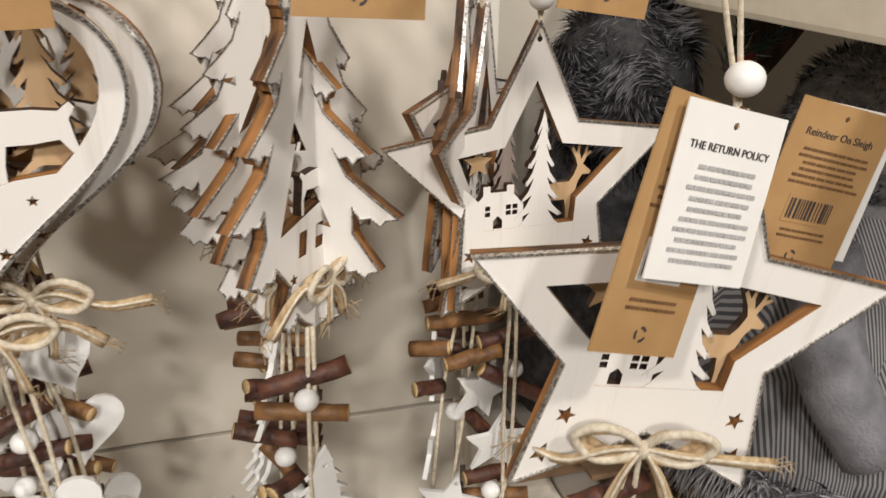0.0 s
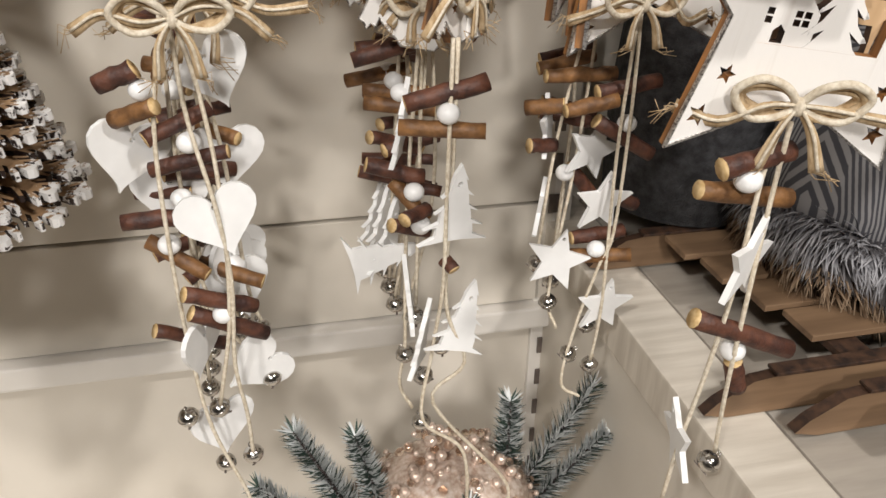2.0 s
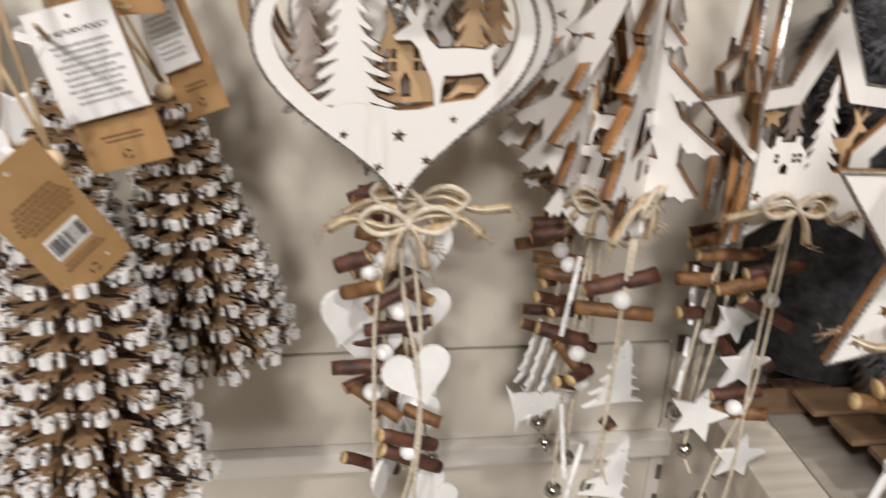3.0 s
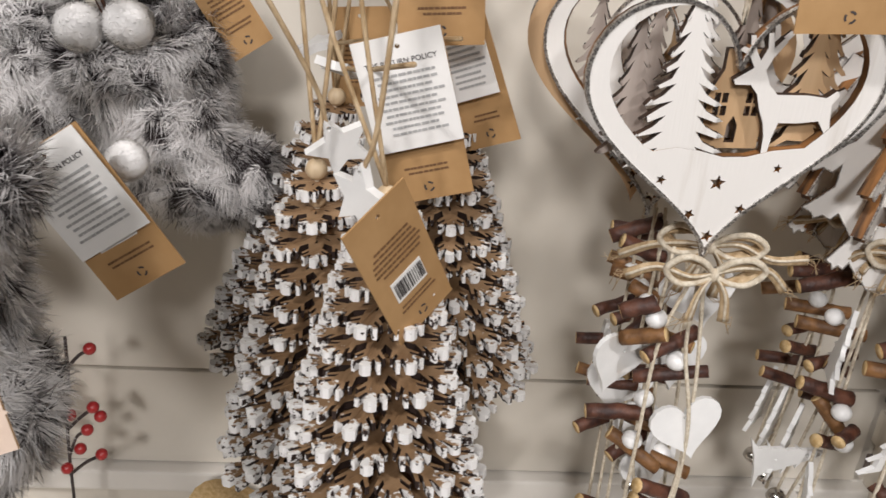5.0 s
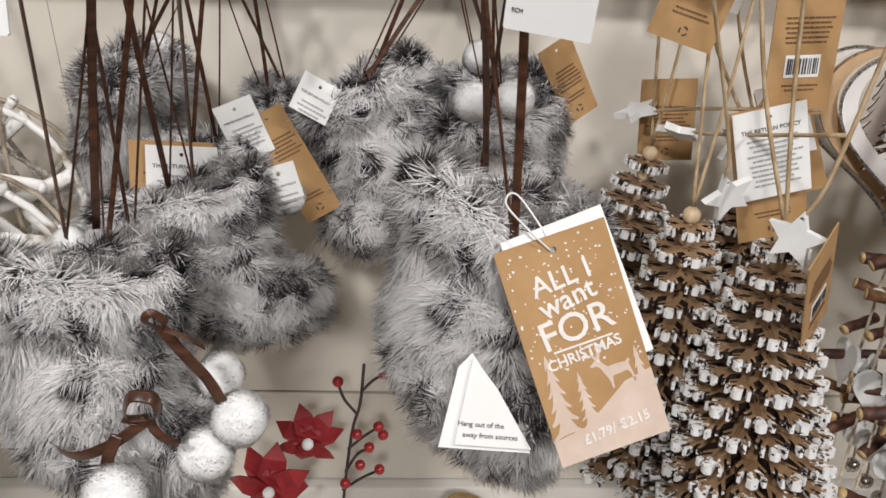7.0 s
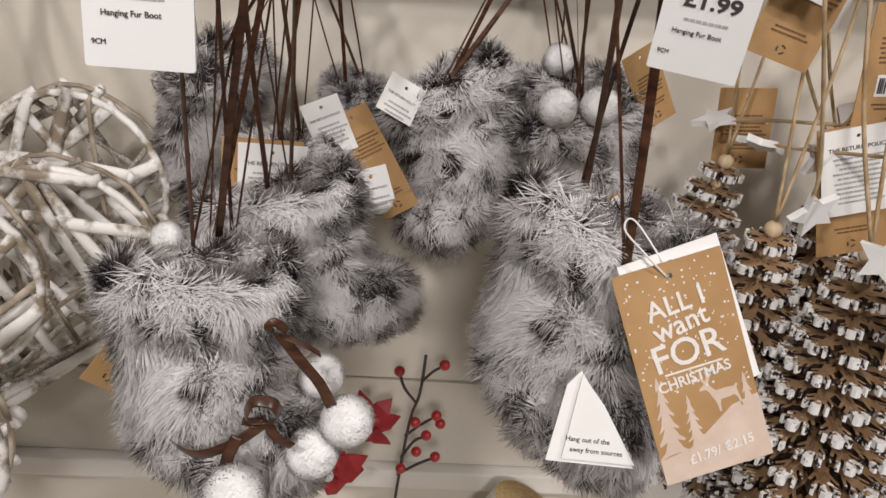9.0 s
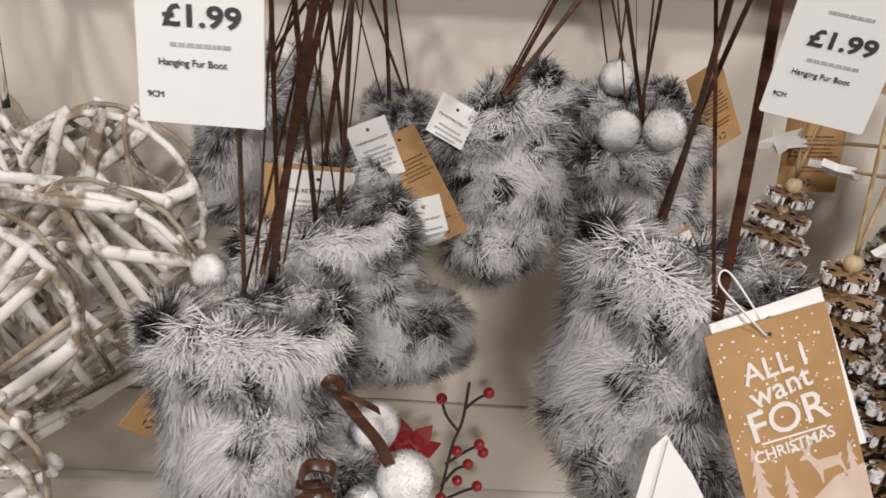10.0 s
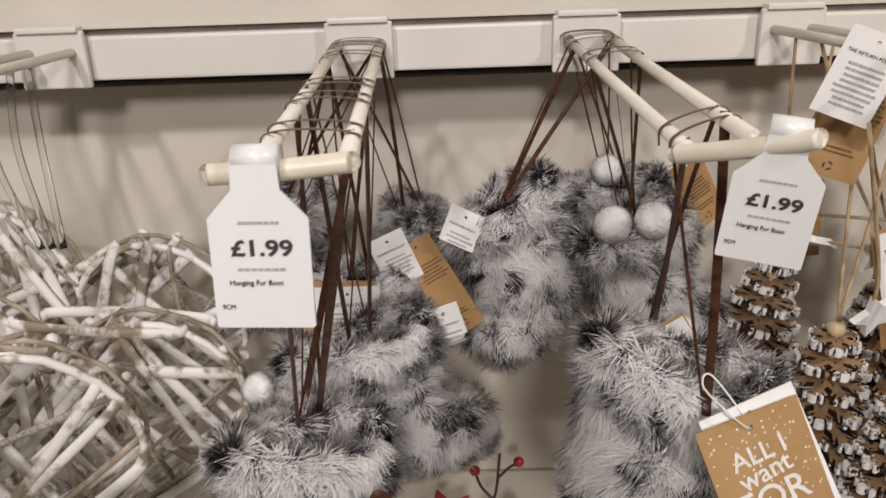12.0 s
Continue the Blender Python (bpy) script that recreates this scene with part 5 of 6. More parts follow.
def coat(skin, count, length, seed, droop, whorls, width=0.00031, material=FUR):
    """Long fur that parts in whorls: round each one it lies outwards and bares the dark under-hair."""
    rng = np.random.default_rng(seed + 50)
    p, n = scatter(skin, count, seed)
    centre, _ = scatter(skin, whorls, seed + 1)
    own = np.concatenate([((q[:, None, :] - centre[None]) ** 2).sum(2).argmin(1) for q in np.array_split(p, 20)])
    away = p - centre[own]
    r = np.linalg.norm(away, axis=1)[:, None]
    force = rng.uniform(0.3, 1.5, whorls)[own][:, None]
    reach = rng.uniform(0.0027, 0.0056, whorls)[own][:, None]
    c = away / (r + 1e-6) * force * np.exp(-r / 0.007) + swirl(p, 80.0, seed) * 0.30 + swirl(p, 420.0, seed + 3) * 0.10 + np.array([0.12, 0, -droop])
    c -= n * (c * n).sum(1)[:, None]
    bare = (np.clip(force, 0, 1) * np.exp(-(r / reach) ** 2))[:, 0]
    return blades(p, n, c, length * (1.0 + 0.15 * swirl(p, 150.0, seed)[:, 0].clip(-1, 1)), width, seed, material, locks=(away * 0.25, bare), lift=0.38, stray=0.12)


COATS = {d: (coat(SKIN, n, 0.0108, 11, 0.55, 110), coat(CUFF, n // 2, 0.0105, 12, 0.35, 64, material=FURCUFF)) for d, n in (("near", 56000), ("far", 32000))}


def pompom_mesh(r, seed):
    bm = bmesh.new()
    bmesh.ops.create_icosphere(bm, subdivisions=3, radius=r)
    me = bm_mesh(bm, POM, True)
    p, n = scatter(me, 4000, seed)
    fuzz = blades(p, n, swirl(p, 300, seed) * 0.4, np.full(len(p), r * 0.13), r * 0.014, seed, FUZZ, 0.2)
    return me, fuzz


POMS = pompom_mesh(0.0086, 3)


def pompom(parent, c, s=1.0):
    ob = put("pompom", POMS[0], parent, Matrix.Translation(c) @ Matrix.Scale(s, 4), "white fleecy pompom")
    put("fuzz", POMS[1], ob, kind="stuff")


def prong_at(key, s, y):
    """A place on a prong of a boot hook (s: -1 or 1) at depth y."""
    a = Vector((HOOKS[key] + s * 0.011, 0.36, 1.438))
    b = Vector((ENDS_A if key == "a" else ENDS_B)[(s + 1) // 2])
    return a.lerp(b, (0.36 - y) / (0.36 - b.y))


def boot(mouth, turn, label, key, y, near, scale=0.85, poms=(), feet=None, width=0.0011, cross=0.0, wide=1.0):
    """A furry boot on two satin ribbons that run over both prongs of its hook."""
    b = thing("fur_boot", mouth, label, "boot ornament", group="hanging fur boots")
    o = Vector(mouth)
    m = pose(0, 0, 0, *turn) @ Matrix.Diagonal((scale * wide, scale * wide, scale, 1))
    lv = "near" if near else "far"
    body = put("boot_body", SKIN, b, m)
    put("fur", COATS[lv][0], body, kind="stuff")
    cuff = put("cuff", CUFF, b, m, "folded fur cuff")
    put("fur", COATS[lv][1], cuff, kind="stuff")
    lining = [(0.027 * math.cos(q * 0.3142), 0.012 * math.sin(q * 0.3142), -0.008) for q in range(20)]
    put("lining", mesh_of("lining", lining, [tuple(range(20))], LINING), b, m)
    rng = random.Random(label + key + str(mouth))
    feet = [Vector(f) - o for f in feet] if feet else [m @ Vector((s * 0.007, s * 0.008, -0.004)) for s in (-1, 1)]
    tops = []
    for s, foot in zip((-1, 1), feet):
        top = prong_at(key, s if not cross else -s, y + s * 0.004 * (1 + cross)) - o + Vector((0, 0, 0.0024))
        tops.append(top)
        for k in range(2):
            slip = Vector((rng.uniform(-0.004, 0.004), rng.uniform(-0.006, 0.006), 0))
            end = top + Vector((-s * 0.0004 + k * 0.0006 * s, 0.006 * k, 0))
            if k == 1:
                other = prong_at(key, -s if not cross else s, y + 0.012) - o + Vector((0, 0, 0.0024))
                end = other
            pts = [foot + slip * 0.3, foot.lerp(end, 0.33) + slip * 0.4, foot.lerp(end, 0.68) + slip * 0.3, end]
            a = rng.uniform(-1.1, 1.1)
            put("ribbon", sweep(glide(pts, 6), width * rng.uniform(0.75, 1.15) * (1.0 if k == 0 else 0.42), RIBBON, 8, 0.12, upv=(math.cos(a), math.sin(a), 0)), b)
    for dy in (0.0, 0.012):
        p, q = (prong_at(key, s, y + dy) - o for s in (-1, 1))
        put("ribbon", sweep(glide([p + Vector((-0.0029, 0, -0.004)), p + Vector((-0.0022, 0, 0.0018)), p.lerp(q, 0.5) + Vector((0, 0, 0.0034)), q + Vector((0.0022, 0, 0.0018)), q + Vector((0.0029, 0, -0.004))], 5), 0.0012, RIBBON, 8, 0.14, upv=(0, 1, 0)), b)
    for p in poms:
        pompom(b, Vector(p[:3]) - o, p[3])
    return b


def trim_band(parent, name, pts, w=0.0019, up=(1, 0, 0)):
    """A satin band through places of the shop."""
    o = parent.matrix_basis.translation
    put(name, sweep(glide([Vector(p) - o for p in pts], 7), w, RIBBON, 8, 0.12, upv=up), parent)


lead = boot((-0.4715, 0.168, 1.3145), (-4, 3, 14), "grey frosted faux fur boot with brown bow and white pompoms", "a", 0.128, True, 0.90,
            [(-0.4316, 0.178, 1.2690, 1.03), (-0.4190, 0.1500, 1.2690, 1.10), (-0.4310, 0.1480, 1.2560, 1.10), (-0.4530, 0.122, 1.2590, 1.12)],
            [(-0.4700, 0.153, 1.3330), (-0.4630, 0.162, 1.3330)], 0.0012, wide=0.97)
trim_band(lead, "ribbon_loop", [(-0.4400, 0.1440, 1.3060), (-0.4440, 0.1400, 1.3110), (-0.4420, 0.1400, 1.3140), (-0.4385, 0.1420, 1.3100), (-0.4400, 0.1440, 1.3060)], 0.0014)
trim_band(lead, "ribbon_tail", [(-0.4410, 0.1430, 1.3080), (-0.4340, 0.1440, 1.2970), (-0.4280, 0.1460, 1.2870), (-0.4240, 0.148, 1.2760)], 0.0021)
trim_band(lead, "ribbon_tail", [(-0.4395, 0.1430, 1.3070), (-0.4320, 0.1440, 1.3030), (-0.4280, 0.1460, 1.2990)], 0.0018, (0, 1, 0))
trim_band(lead, "ribbon_loop", [(-0.4440, 0.1340, 1.2800), (-0.4500, 0.1310, 1.2820), (-0.4475, 0.1290, 1.2905), (-0.4405, 0.1290, 1.2900), (-0.4400, 0.1310, 1.2830), (-0.4460, 0.1330, 1.2790), (-0.4520, 0.133, 1.2800)], 0.0020, (0, 1, 0))
trim_band(lead, "ribbon_tail", [(-0.4440, 0.1330, 1.2800), (-0.4410, 0.1330, 1.2740), (-0.4360, 0.1350, 1.2690)], 0.0018)
trim_band(lead, "ribbon_tail", [(-0.4530, 0.1300, 1.2760), (-0.4560, 0.1280, 1.2690), (-0.4575, 0.1270, 1.2600)], 0.0021)
trim_band(lead, "ankle_ribbon", [(-0.4440, 0.1330, 1.2800), (-0.4560, 0.1300, 1.2720), (-0.4700, 0.1330, 1.2660), (-0.4880, 0.1500, 1.2640)], 0.0021, (0, 0, 1))
boot((-0.3300, 0.178, 1.3370), (-4, 12, -26), "grey frosted faux fur boot with a gift tag", "b", 0.146, True, 0.96, [(-0.3040, 0.262, 1.3080, 0.9)],
     [(-0.3340, 0.205, 1.3390), (-0.3300, 0.149, 1.3360)], 0.0017)
boot((-0.4600, 0.248, 1.3155), (-4, -14, 6), "grey frosted faux fur boot with dark cuff lining", "a", 0.205, True, 0.74, [(-0.4160, 0.262, 1.3120, 0.9)],
     [(-0.4610, 0.236, 1.3240), (-0.4530, 0.242, 1.3240)], 0.0014, wide=1.32)
boot((-0.4780, 0.215, 1.2980), (0, 6, 186), "grey frosted faux fur boot with white pompoms beside another", "a", 0.175, True, 0.66,
     [(-0.5060, 0.176, 1.3050, 1.0), (-0.4960, 0.190, 1.3030, 1.0), (-0.5060, 0.240, 1.2960, 0.9)])
boot((-0.5030, 0.345, 1.3530), (18, 0, 66), "grey frosted faux fur boot with dark lining at the back", "a", 0.320, False, 0.92, [(-0.5420, 0.372, 1.3350, 1.0), (-0.5000, 0.372, 1.3600, 1.0)])
boot((-0.4360, 0.372, 1.3370), (0, 0, 100), "grey frosted faux fur boot at the back of the hook", "a", 0.338, False, 0.72)
boot((-0.4640, 0.312, 1.3200), (6, 6, -165), "grey frosted faux fur boot behind hanging tags", "a", 0.285, False, 0.78)
boot((-0.3890, 0.338, 1.3480), (10, 26, 200), "grey frosted faux fur boot tilted against the wall", "b", 0.325, False, 0.84, wide=1.22)
boot((-0.3150, 0.322, 1.3400), (0, -12, 14), "grey frosted faux fur boot with two pompoms on its cuff", "b", 0.278, False, 0.90, [(-0.3307, 0.300, 1.3500, 1.12), (-0.3104, 0.298, 1.3525, 1.12)], cross=1.0)
boot((-0.3160, 0.366, 1.3500), (0, 6, 170), "grey frosted faux fur boot at the back of the hook", "b", 0.342, False, 0.80, [(-0.3240, 0.352, 1.3640, 1.0)])

festive_card((-0.3210, 0.1370, 1.3435), (-20, -18, 8), 0.0355, 0.0690)
policy_card((-0.3200, 0.1410, 1.3458), (-20, -21, 8), 0.033, 0.048)
care = thing("care_label", (-0.3430, 0.1350, 1.3040), "folded white cloth care label with small print", "care label", group="labels", turn=(-22, -6, 5))
put("cloth", plate([[(-0.013, -0.028), (0.016, -0.034), (0.007, -0.012), (0.001, 0.0), (-0.004, -0.004)]], 0.0005, [CARDW] * 3), care)
put("fold", plate([[(-0.008, -0.0275), (0.016, -0.0325), (0.0075, -0.012), (0.001, -0.001)]], 0.0004, [CARDW] * 3, -0.0016), care)
on_card("lettering", text_mesh("Hang out of the", 0.0023, INK), care, 0.0010, -0.0225, -0.0020, -12)
on_card("lettering", text_mesh("away from sources", 0.0023, INK), care, 0.0035, -0.0265, -0.0020, -12)
kraft_card((-0.4345, 0.312, 1.3395), (0, -29, 4), 0.020, 0.062, 41, code=False)
policy_card((-0.449, 0.308, 1.3450), (0, -22, 8), 0.020, 0.030)
kraft_card((-0.471, 0.2790, 1.3320), (-8, 2, 4), 0.038, 0.030, 42, code=False)
policy_card((-0.466, 0.2765, 1.3305), (-8, 2, 4), 0.032, 0.028)
policy_card((-0.420, 0.2540, 1.3290), (-10, -18, 0), 0.016, 0.016)
policy_card((-0.404, 0.3120, 1.3560), (-25, 30, 10), 0.020, 0.020)
kraft_card((-0.289, 0.325, 1.376), (0, -30, 20), 0.020, 0.044, 43, code=False)
kraft_card((-0.3245, 0.2390, 1.3210), (0, -32, 0), 0.032, 0.062, 45)
policy_card((-0.3245, 0.2365, 1.3205), (0, -33, 0), 0.031, 0.042)
kraft_card((-0.4960, 0.196, 1.2860), (0, 42, 30), 0.018, 0.040, 46, code=False, label="brown kraft swing tag hanging turned beside a boot")


# ---- wicker hearts ----
def wicker(place, turn, w, seed, count, label):
    """A flat heart cushion of crossing willow rods, whitewashed and bark brown, with glitter."""
    t = thing("wicker_heart", place, label, "wicker heart", group="wicker hearts", turn=turn)
    rng = random.Random(seed)
    loop = heart_loop(w, 60)
    pts = [(x * 0.97 + rng.uniform(-0.001, 0.001), 0.004, z * 0.98 + 0.002 + rng.uniform(-0.001, 0.001)) for x, z in loop]
    put("rim_withe", sweep(pts + pts[:1], 0.0014, WICKERD, 6, caps=False), t)
    pts = [(x * 0.99, -0.009 + rng.uniform(-0.001, 0.001), z * 0.99) for x, z in loop]
    put("rim_withe", sweep(pts + pts[:1], 0.0021, WICKER, 7, caps=False), t)
    for j in range(count):
        a = rng.randrange(60)
        slope = math.radians(rng.choice((46, 134, 128, 52, 138, 42, 90)) + rng.uniform(-14, 14))
        reach = lambda q: abs((loop[q][0] - loop[a][0]) * math.sin(slope) - (loop[q][1] - loop[a][1]) * math.cos(slope))
        b = min((q % 60 for q in range(a + 10, a + 51)), key=reach)
        (x0, z0), (x1, z1) = loop[a], loop[b]
        s = -1 if j % 3 else 1
        y = s * rng.uniform(0.003, 0.015)
        pts = glide([(x0 * 0.99, y * 0.6, z0), (x0 * 0.92 + x1 * 0.08, y * 0.95, z0 * 0.92 + z1 * 0.08), ((x0 + x1) / 2, y + s * rng.uniform(0.0, 0.003), (z0 + z1) / 2),
                     (x0 * 0.08 + x1 * 0.92, y * 0.95, z0 * 0.08 + z1 * 0.92), (x1 * 0.99, y * 0.6, z1)], 4)
        kind = rng.random()
        r = rng.uniform(0.0012, 0.0019) if kind < 0.30 else rng.uniform(0.0024, 0.0036)
        put("willow_rod", sweep(pts, [r * 0.7 * rng.uniform(0.95, 1.05) for _ in pts], (GLITTERWOOD if kind < 0.16 else (WICKERD if kind < 0.30 else WICKER)), 8, 1.5, upv=(0, 1, 0)), t)
    return t


wicker((-0.6560, 0.306, 1.1420), (6, 12, 4), 0.205, 1, 58, "white washed willow wicker heart with glitter")
wicker((-0.6560, 0.360, 1.1700), (4, 12, -6), 0.200, 2, 52, "white washed willow wicker heart hanging behind")
wicker((-0.7000, 0.240, 1.1620), (6, 16, 8), 0.205, 3, 58, "white washed willow wicker heart in front")
wicker((-0.6780, 0.170, 1.1300), (6, 14, 6), 0.200, 4, 52, "white washed willow wicker heart with thin glitter rods")
loops = thing("clear_hang_loop", (-0.645, 0.33, 1.40), "clear plastic hanging loops of the wicker hearts", "hang loop")
for k in range(3):
    put("loop_band", sweep(glide([(0.0 + k * 0.004, 0.01 * k, 0.035), (-0.01 + k * 0.008, 0.01 * k, -0.01), (0.004 + k * 0.006, 0.0, -0.065)], 6), 0.0022, NYLON, 8, 0.2), loops)


# ---- sleighs and plush on the shelf ----
def sleigh(place, label, slats=4):
    s = thing("wooden_sleigh", place, label, "sleigh", group="sleighs on the shelf")
    prof = [(0.0, 0.003), (0.012, 0.0), (0.26, 0.0), (0.26, 0.020), (0.034, 0.020), (0.022, 0.0185), (0.006, 0.009)]
    for y in (0.0, 0.135):
        put("runner", plate([prof], 0.006, [SLAT, DARKBURN, SLAT]), s, Matrix.Translation((0, y, 0)))
        put("runner_cap", box(0.228, 0.008, 0.0018, DARKBURN, 0.0004), s, Matrix.Translation((0.146, y, 0.0212)))
    for i in range(slats):
        f = (i + 0.5) / slats
        put("slat", box(0.20, 0.024, 0.0035, SLAT, 0.0006), s, pose(0.165 - 0.028 * f, 0.012 + 0.112 * f, 0.0238, 0, 0, 0))
    for x in (0.06, 0.20):
        put("crosspiece", box(0.016, 0.135, 0.004, DARKBURN, 0.0005), s, Matrix.Translation((x + 0.02, 0.0675, 0.0180)))
    return s


sleigh((0.127, 0.209, 1.1005), "brown stained wooden sleigh with slatted seat")
sleigh((0.160, 0.055, 1.1005), "brown stained wooden sleigh in front of another")


def lathe(profile, material, seg=28, squash=(1, 1)):
    verts, faces = [], []
    for r, z in profile:
        for k in range(seg):
            t = 2 * math.pi * k / seg
            verts.append((r * math.cos(t) * squash[0], r * math.sin(t) * squash[1], z))
    for i in range(len(profile) - 1):
        for k in range(seg):
            faces.append((i * seg + k, i * seg + (k + 1) % seg, (i + 1) * seg + (k + 1) % seg, (i + 1) * seg + k))
    faces += [tuple(range(seg))[::-1], tuple((len(profile) - 1) * seg + k for k in range(seg))]
    return mesh_of("lathe", verts, faces, material, smooth=True)


def fur_ring(r, z, thick, length, seed, material, count=7000, squash=(1, 1)):
    rng = np.random.default_rng(seed)
    t, q = rng.uniform(0, 2 * math.pi, count), rng.uniform(0, 2 * math.pi, count)
    out = np.stack([np.cos(t) * squash[0], np.sin(t) * squash[1], np.zeros(count)], 1)
    n = out * np.cos(q)[:, None] + np.array([0, 0, 1]) * np.sin(q)[:, None]
    p = out * r + n * thick + np.array([0, 0, z])
    return blades(p, n, np.array([0, 0, -0.7]) + swirl(p, 90, seed) * 0.3, np.full(count, length), 0.0006, seed, material)


def plush(place, label, turn=0.0):
    p = thing("reindeer_plush", place, label, "plush toy", group="plush reindeer", turn=(0, 0, turn))
    put("dress", lathe([(0.074, 0.014), (0.074, 0.045), (0.070, 0.085), (0.060, 0.125), (0.044, 0.158)], STRIPE), p)
    put("apron", lathe([(0.0752, 0.030), (0.0758, 0.045), (0.0722, 0.085), (0.0622, 0.118), (0.060, 0.122)], STRIPE), p, pose(0.010, -0.006, 0, 0, 0, 20))
    put("hem_core", lathe([(0.070, 0.002), (0.078, 0.008), (0.080, 0.022), (0.076, 0.034)], FURSKIN), p)
    put("hem_fur", fur_ring(0.074, 0.028, 0.009, 0.014, 5, FURHEM, 9000), p, kind="stuff", label="grey knitted fur hem")
    put("hem_trim", fur_ring(0.073, 0.010, 0.008, 0.014, 6, FURBROWN, 8000), p, kind="stuff", label="brown fur trim")
    put("head", ball(0.048, KNIT, 28, (1.0, 0.95, 0.85)), p, Matrix.Translation((0.012, 0.0, 0.186)))
    hair, n = scatter(ball(0.048, KNIT, 28, (1.0, 0.95, 0.85)), 3500, 8)
    put("head_wool", blades(hair, n, swirl(hair, 120, 2) * 0.5, np.full(len(hair), 0.006), 0.0004, 8, FURHEM), p, Matrix.Translation((0.012, 0.0, 0.186)), kind="stuff")
    for s in (-1, 1):
        put("arm", sweep(glide([(s * 0.040, -0.02, 0.140), (s * 0.062, -0.048, 0.105), (s * 0.052, -0.070, 0.070)], 5), [0.015] * 11, FABRIC, 12), p)
    return p


plush((0.283, 0.290, 1.1255), "grey plush reindeer in pinstripe dress with fur hem", 10)
back_plush = thing("reindeer_plush", (0.205, 0.385, 1.1255), "dark grey furry plush reindeer with brown antler and sprig", "plush toy", group="plush reindeer")
put("dress", lathe([(0.050, 0.0), (0.052, 0.06), (0.046, 0.13), (0.036, 0.17)], KNITDARK), back_plush)
put("head", ball(0.040, KNITDARK, 26, (0.9, 0.9, 1.1)), back_plush, Matrix.Translation((-0.012, -0.02, 0.195)))
hp, hn = scatter(ball(0.040, KNIT, 26, (0.9, 0.9, 1.1)), 5000, 21)
put("head_fur", blades(hp, hn, swirl(hp, 90, 4) * 0.6 + np.array([0, 0, -0.3]), np.full(len(hp), 0.011), 0.0004, 21, FURDARK), back_plush, Matrix.Translation((-0.012, -0.02, 0.195)), kind="stuff")
put("antler", sweep(glide([(0.050, -0.03, 0.205), (0.062, -0.035, 0.225), (0.074, -0.03, 0.238)], 5), 0.013, BROWNFUR, 12), back_plush)
put("berry", ball(0.006, BERRY, 14), back_plush, Matrix.Translation((0.032, -0.055, 0.212)))


def needle_spray(parent, name, a, b, count, length, seed, frost=0.6):
    """A fir twig: a stem with rows of fine needles, frosted on part of them."""
    rng = random.Random(seed)
    a, b = Vector(a), Vector(b)
    d = (b - a)
    put("stem", sweep([a, a.lerp(b, 0.5), b], [0.0014, 0.0012, 0.0007], STEM, 6), parent)
    verts, faces, idx = [], [], []
    u = d.normalized()
    s1 = u.orthogonal().normalized()
    s2 = u.cross(s1)
    for k in range(count):
        f = k / count
        p = a + d * f
        t = rng.uniform(0, 2 * math.pi)
        o = s1 * math.cos(t) + s2 * math.sin(t)
        q = (o * rng.uniform(0.7, 1.0) + u * 0.75).normalized()
        L = length * rng.uniform(0.8, 1.15) * (1.0 - 0.35 * f)
        w = q.cross(u).normalized() * 0.0005
        m = len(verts)
        verts += [p - w, p + w, p + q * L * 0.6 + w, p + q * L * 0.6 - w, p + q * L]
        faces += [(m, m + 1, m + 2, m + 3), (m + 3, m + 2, m + 4)]
        fr = 1 if rng.random() < frost * (0.5 + 0.9 * max(0, o.z)) else 0
        idx += [fr, fr]
    put("needles", mesh_of("needles", verts, faces, [NEEDLE, FROST], idx), parent, kind="stuff")


put("sprig", sweep([(0.028, -0.05, 0.205), (0.05, -0.055, 0.225)], 0.001, STEM, 5), back_plush)
needle_spray(back_plush, "sprig", (0.022, -0.055, 0.208), (0.060, -0.055, 0.232), 160, 0.012, 77, 0.1)
needle_spray(back_plush, "sprig", (0.022, -0.055, 0.208), (0.035, -0.052, 0.240), 120, 0.012, 78, 0.1)

# ---- frosted fir wreath with a glittering centre, on the lower deck ----
wreath = thing("frosted_fir_arrangement", (0.025, 0.30, 0.88), "frosted fir arrangement with champagne glass beads", "decoration")
for k, (a, b, L) in enumerate((((-0.045, 0.0, 0.09), (-0.078, -0.005, 0.170), 0.016), ((-0.030, 0.0, 0.09), (-0.046, -0.01, 0.166), 0.015), ((0.048, 0.01, 0.085), (0.044, 0.0, 0.166), 0.016),
                               ((0.045, 0.0, 0.08), (0.096, 0.005, 0.164), 0.018), ((0.060, 0.0, 0.08), (0.101, -0.01, 0.140), 0.015), ((0.0, -0.03, 0.06), (0.012, -0.035, 0.128), 0.013), ((-0.06, 0.0, 0.08), (-0.10, 0.0, 0.13), 0.015))):
    needle_spray(wreath, "spray", a, b, 760, L, 90 + k, 0.92)
put("pot", lathe([(0.045, 0.0), (0.055, 0.06), (0.058, 0.085), (0.050, 0.085)], SLAT), wreath)
rb = random.Random(9)
for k in range(260):
    a, f = rb.uniform(0, 2 * math.pi), rb.random()
    rr = 0.062 * math.sqrt(rb.random())
    z = 0.085 + 0.055 * (1 - (rr / 0.062) ** 2) + rb.uniform(-0.008, 0.008)
    if k == 0:
        GB = [ball(0.0027, CRYSTAL, 10), ball(0.0019, CRYSTAL2, 8), ball(0.0035, CRYSTAL2, 10)]
    put("glass_bead", GB[k % 3], wreath, Matrix.Translation((0.008 + rr * math.cos(a), rr * math.sin(a) * 0.8, z)))
put("bead_core", ball(0.050, CRYSTAL2, 18, (1.1, 0.9, 0.9)), wreath, Matrix.Translation((0.008, 0, 0.088)))

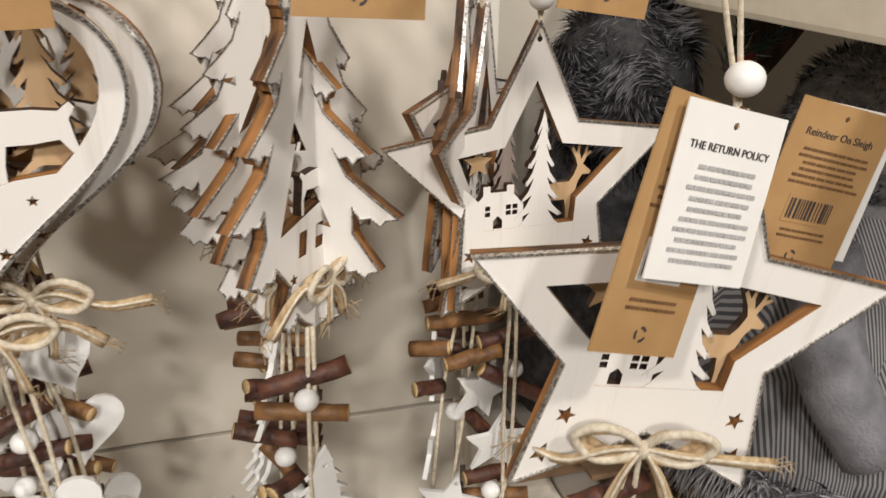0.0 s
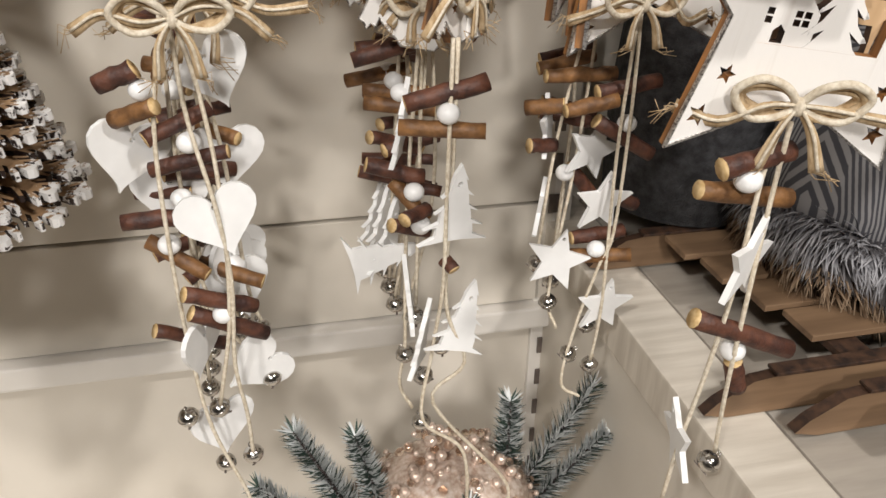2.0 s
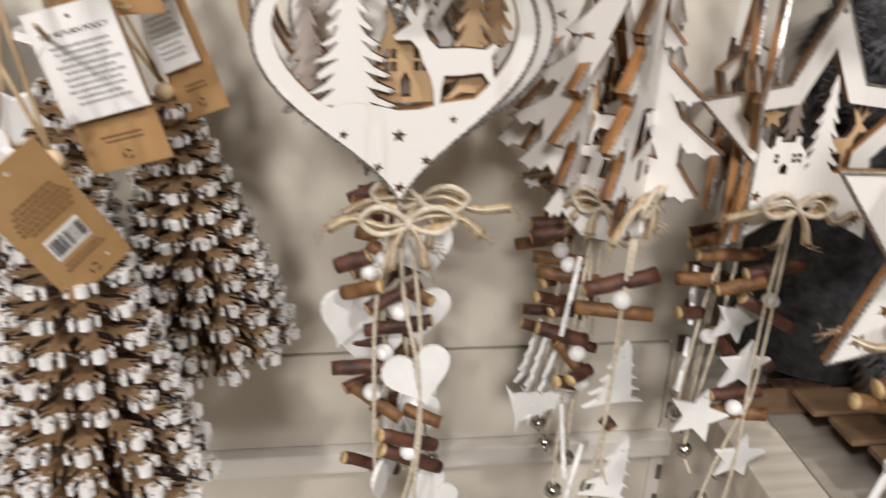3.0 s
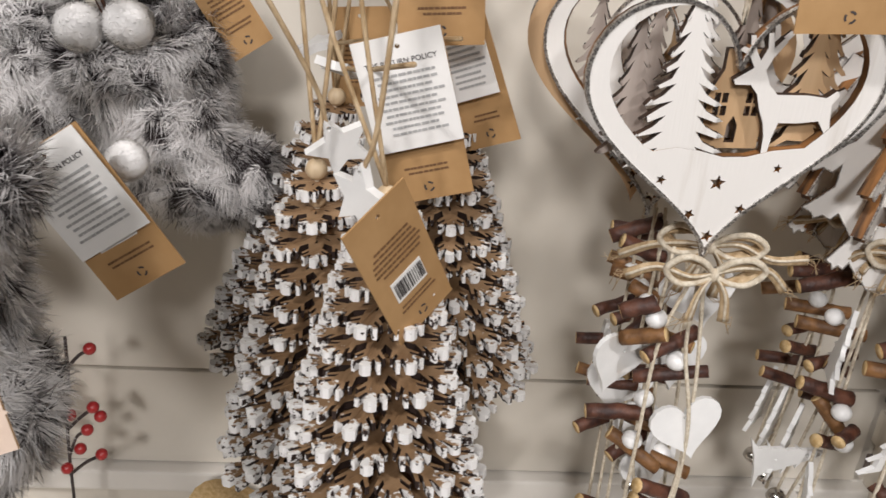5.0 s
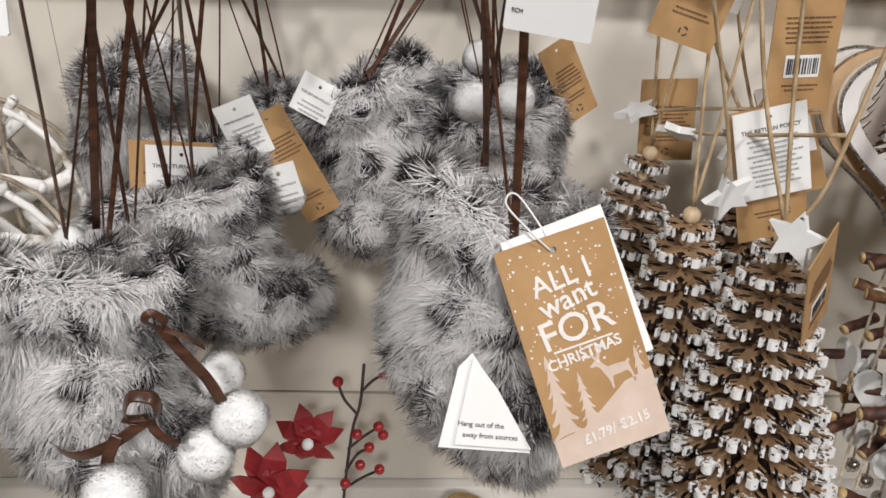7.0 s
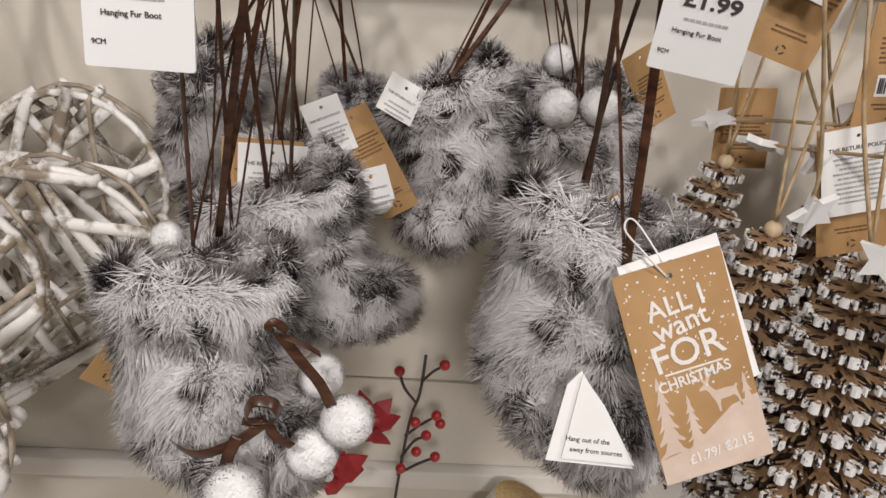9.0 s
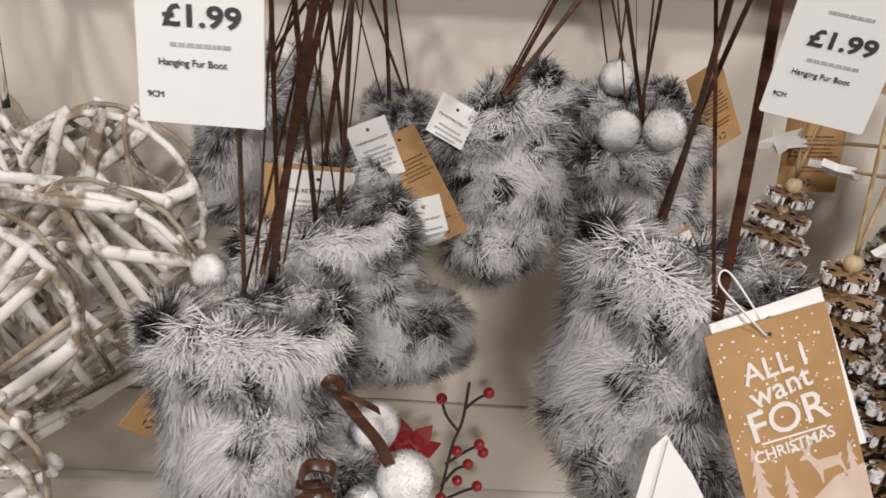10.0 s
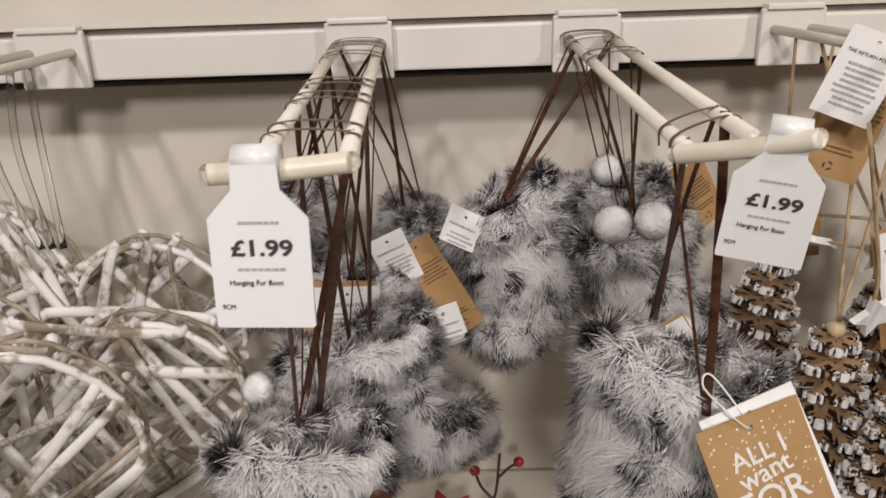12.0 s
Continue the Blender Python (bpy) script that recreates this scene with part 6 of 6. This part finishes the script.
# ---- poinsettia and berries ----
spray = thing("red_berry_spray", (-0.41, 0.365, 0.88), "red velvet poinsettia with dark twigs and red berries", "artificial flower")
rp = random.Random(12)
for j, (c, s, tilt) in enumerate((((-0.012, -0.005, 0.232), 0.021, 0.0), ((-0.036, -0.02, 0.205), 0.026, 0.4))):
    for k in range(7):
        a = 2 * math.pi * k / 7 + tilt
        pet = [(0, 0), (0.32 * s, 0.34 * s), (0.75 * s, 0.30 * s), (1.12 * s, 0.0), (0.75 * s, -0.30 * s), (0.32 * s, -0.34 * s)]
        verts = [(x, -0.002 - 0.25 * abs(z) + 0.006 * (x / s) ** 2, z) for x, z in pet] + [(x, -0.001 - 0.25 * abs(z) + 0.006 * (x / s) ** 2, z) for x, z in pet]
        faces = [(0, 1, 2, 3, 4, 5)[::-1], (6, 7, 8, 9, 10, 11)] + [(i, (i + 1) % 6, 6 + (i + 1) % 6, 6 + i) for i in range(6)]
        put("petal", mesh_of("petal", verts, faces, RED), spray, Matrix.Translation(c) @ pose(0, 0, 0, rp.uniform(-20, 20), math.degrees(a), rp.uniform(-25, 25)))
    put("flower_centre", ball(0.004, POM, 12), spray, Matrix.Translation((c[0], c[1] - 0.008, c[2])))
for st in ([(0.0, 0, 0.0), (0.008, -0.005, 0.15), (0.016, -0.01, 0.235), (0.022, -0.012, 0.262), (0.0245, -0.012, 0.292)], [(0.014, -0.008, 0.225), (0.024, -0.01, 0.236), (0.034, -0.012, 0.245)],
           [(0.020, -0.012, 0.255), (0.012, -0.012, 0.266), (0.008, -0.012, 0.278)], [(0.023, -0.012, 0.272), (0.030, -0.012, 0.280), (0.036, -0.012, 0.284)],
           [(0.010, -0.006, 0.19), (0.024, -0.012, 0.205), (0.034, -0.014, 0.212)], [(0.012, -0.006, 0.205), (0.020, -0.01, 0.222), (0.027, -0.012, 0.228)]):
    put("stem", sweep(glide(st, 4), 0.0010, STEM, 6), spray)
for p in ((0.034, -0.013, 0.246), (0.037, -0.012, 0.239), (0.008, -0.012, 0.279), (0.037, -0.012, 0.285), (0.035, -0.014, 0.213), (0.028, -0.012, 0.229), (0.020, -0.013, 0.240), (0.022, -0.012, 0.215), (0.012, -0.012, 0.200)):
    put("berry", ball(0.0036, BERRY, 14), spray, Matrix.Translation(p))
log = thing("birch_log", (-0.345, 0.36, 0.965), "pale birch log section leaning below the boots", "log", turn=(0, 28, 0))
put("bark", sweep([(0, 0, -0.085), (0, 0, 0.0), (0.002, 0, 0.085)], [0.030, 0.031, 0.030], SHELF, 20, capmat=TWIGEND), log)
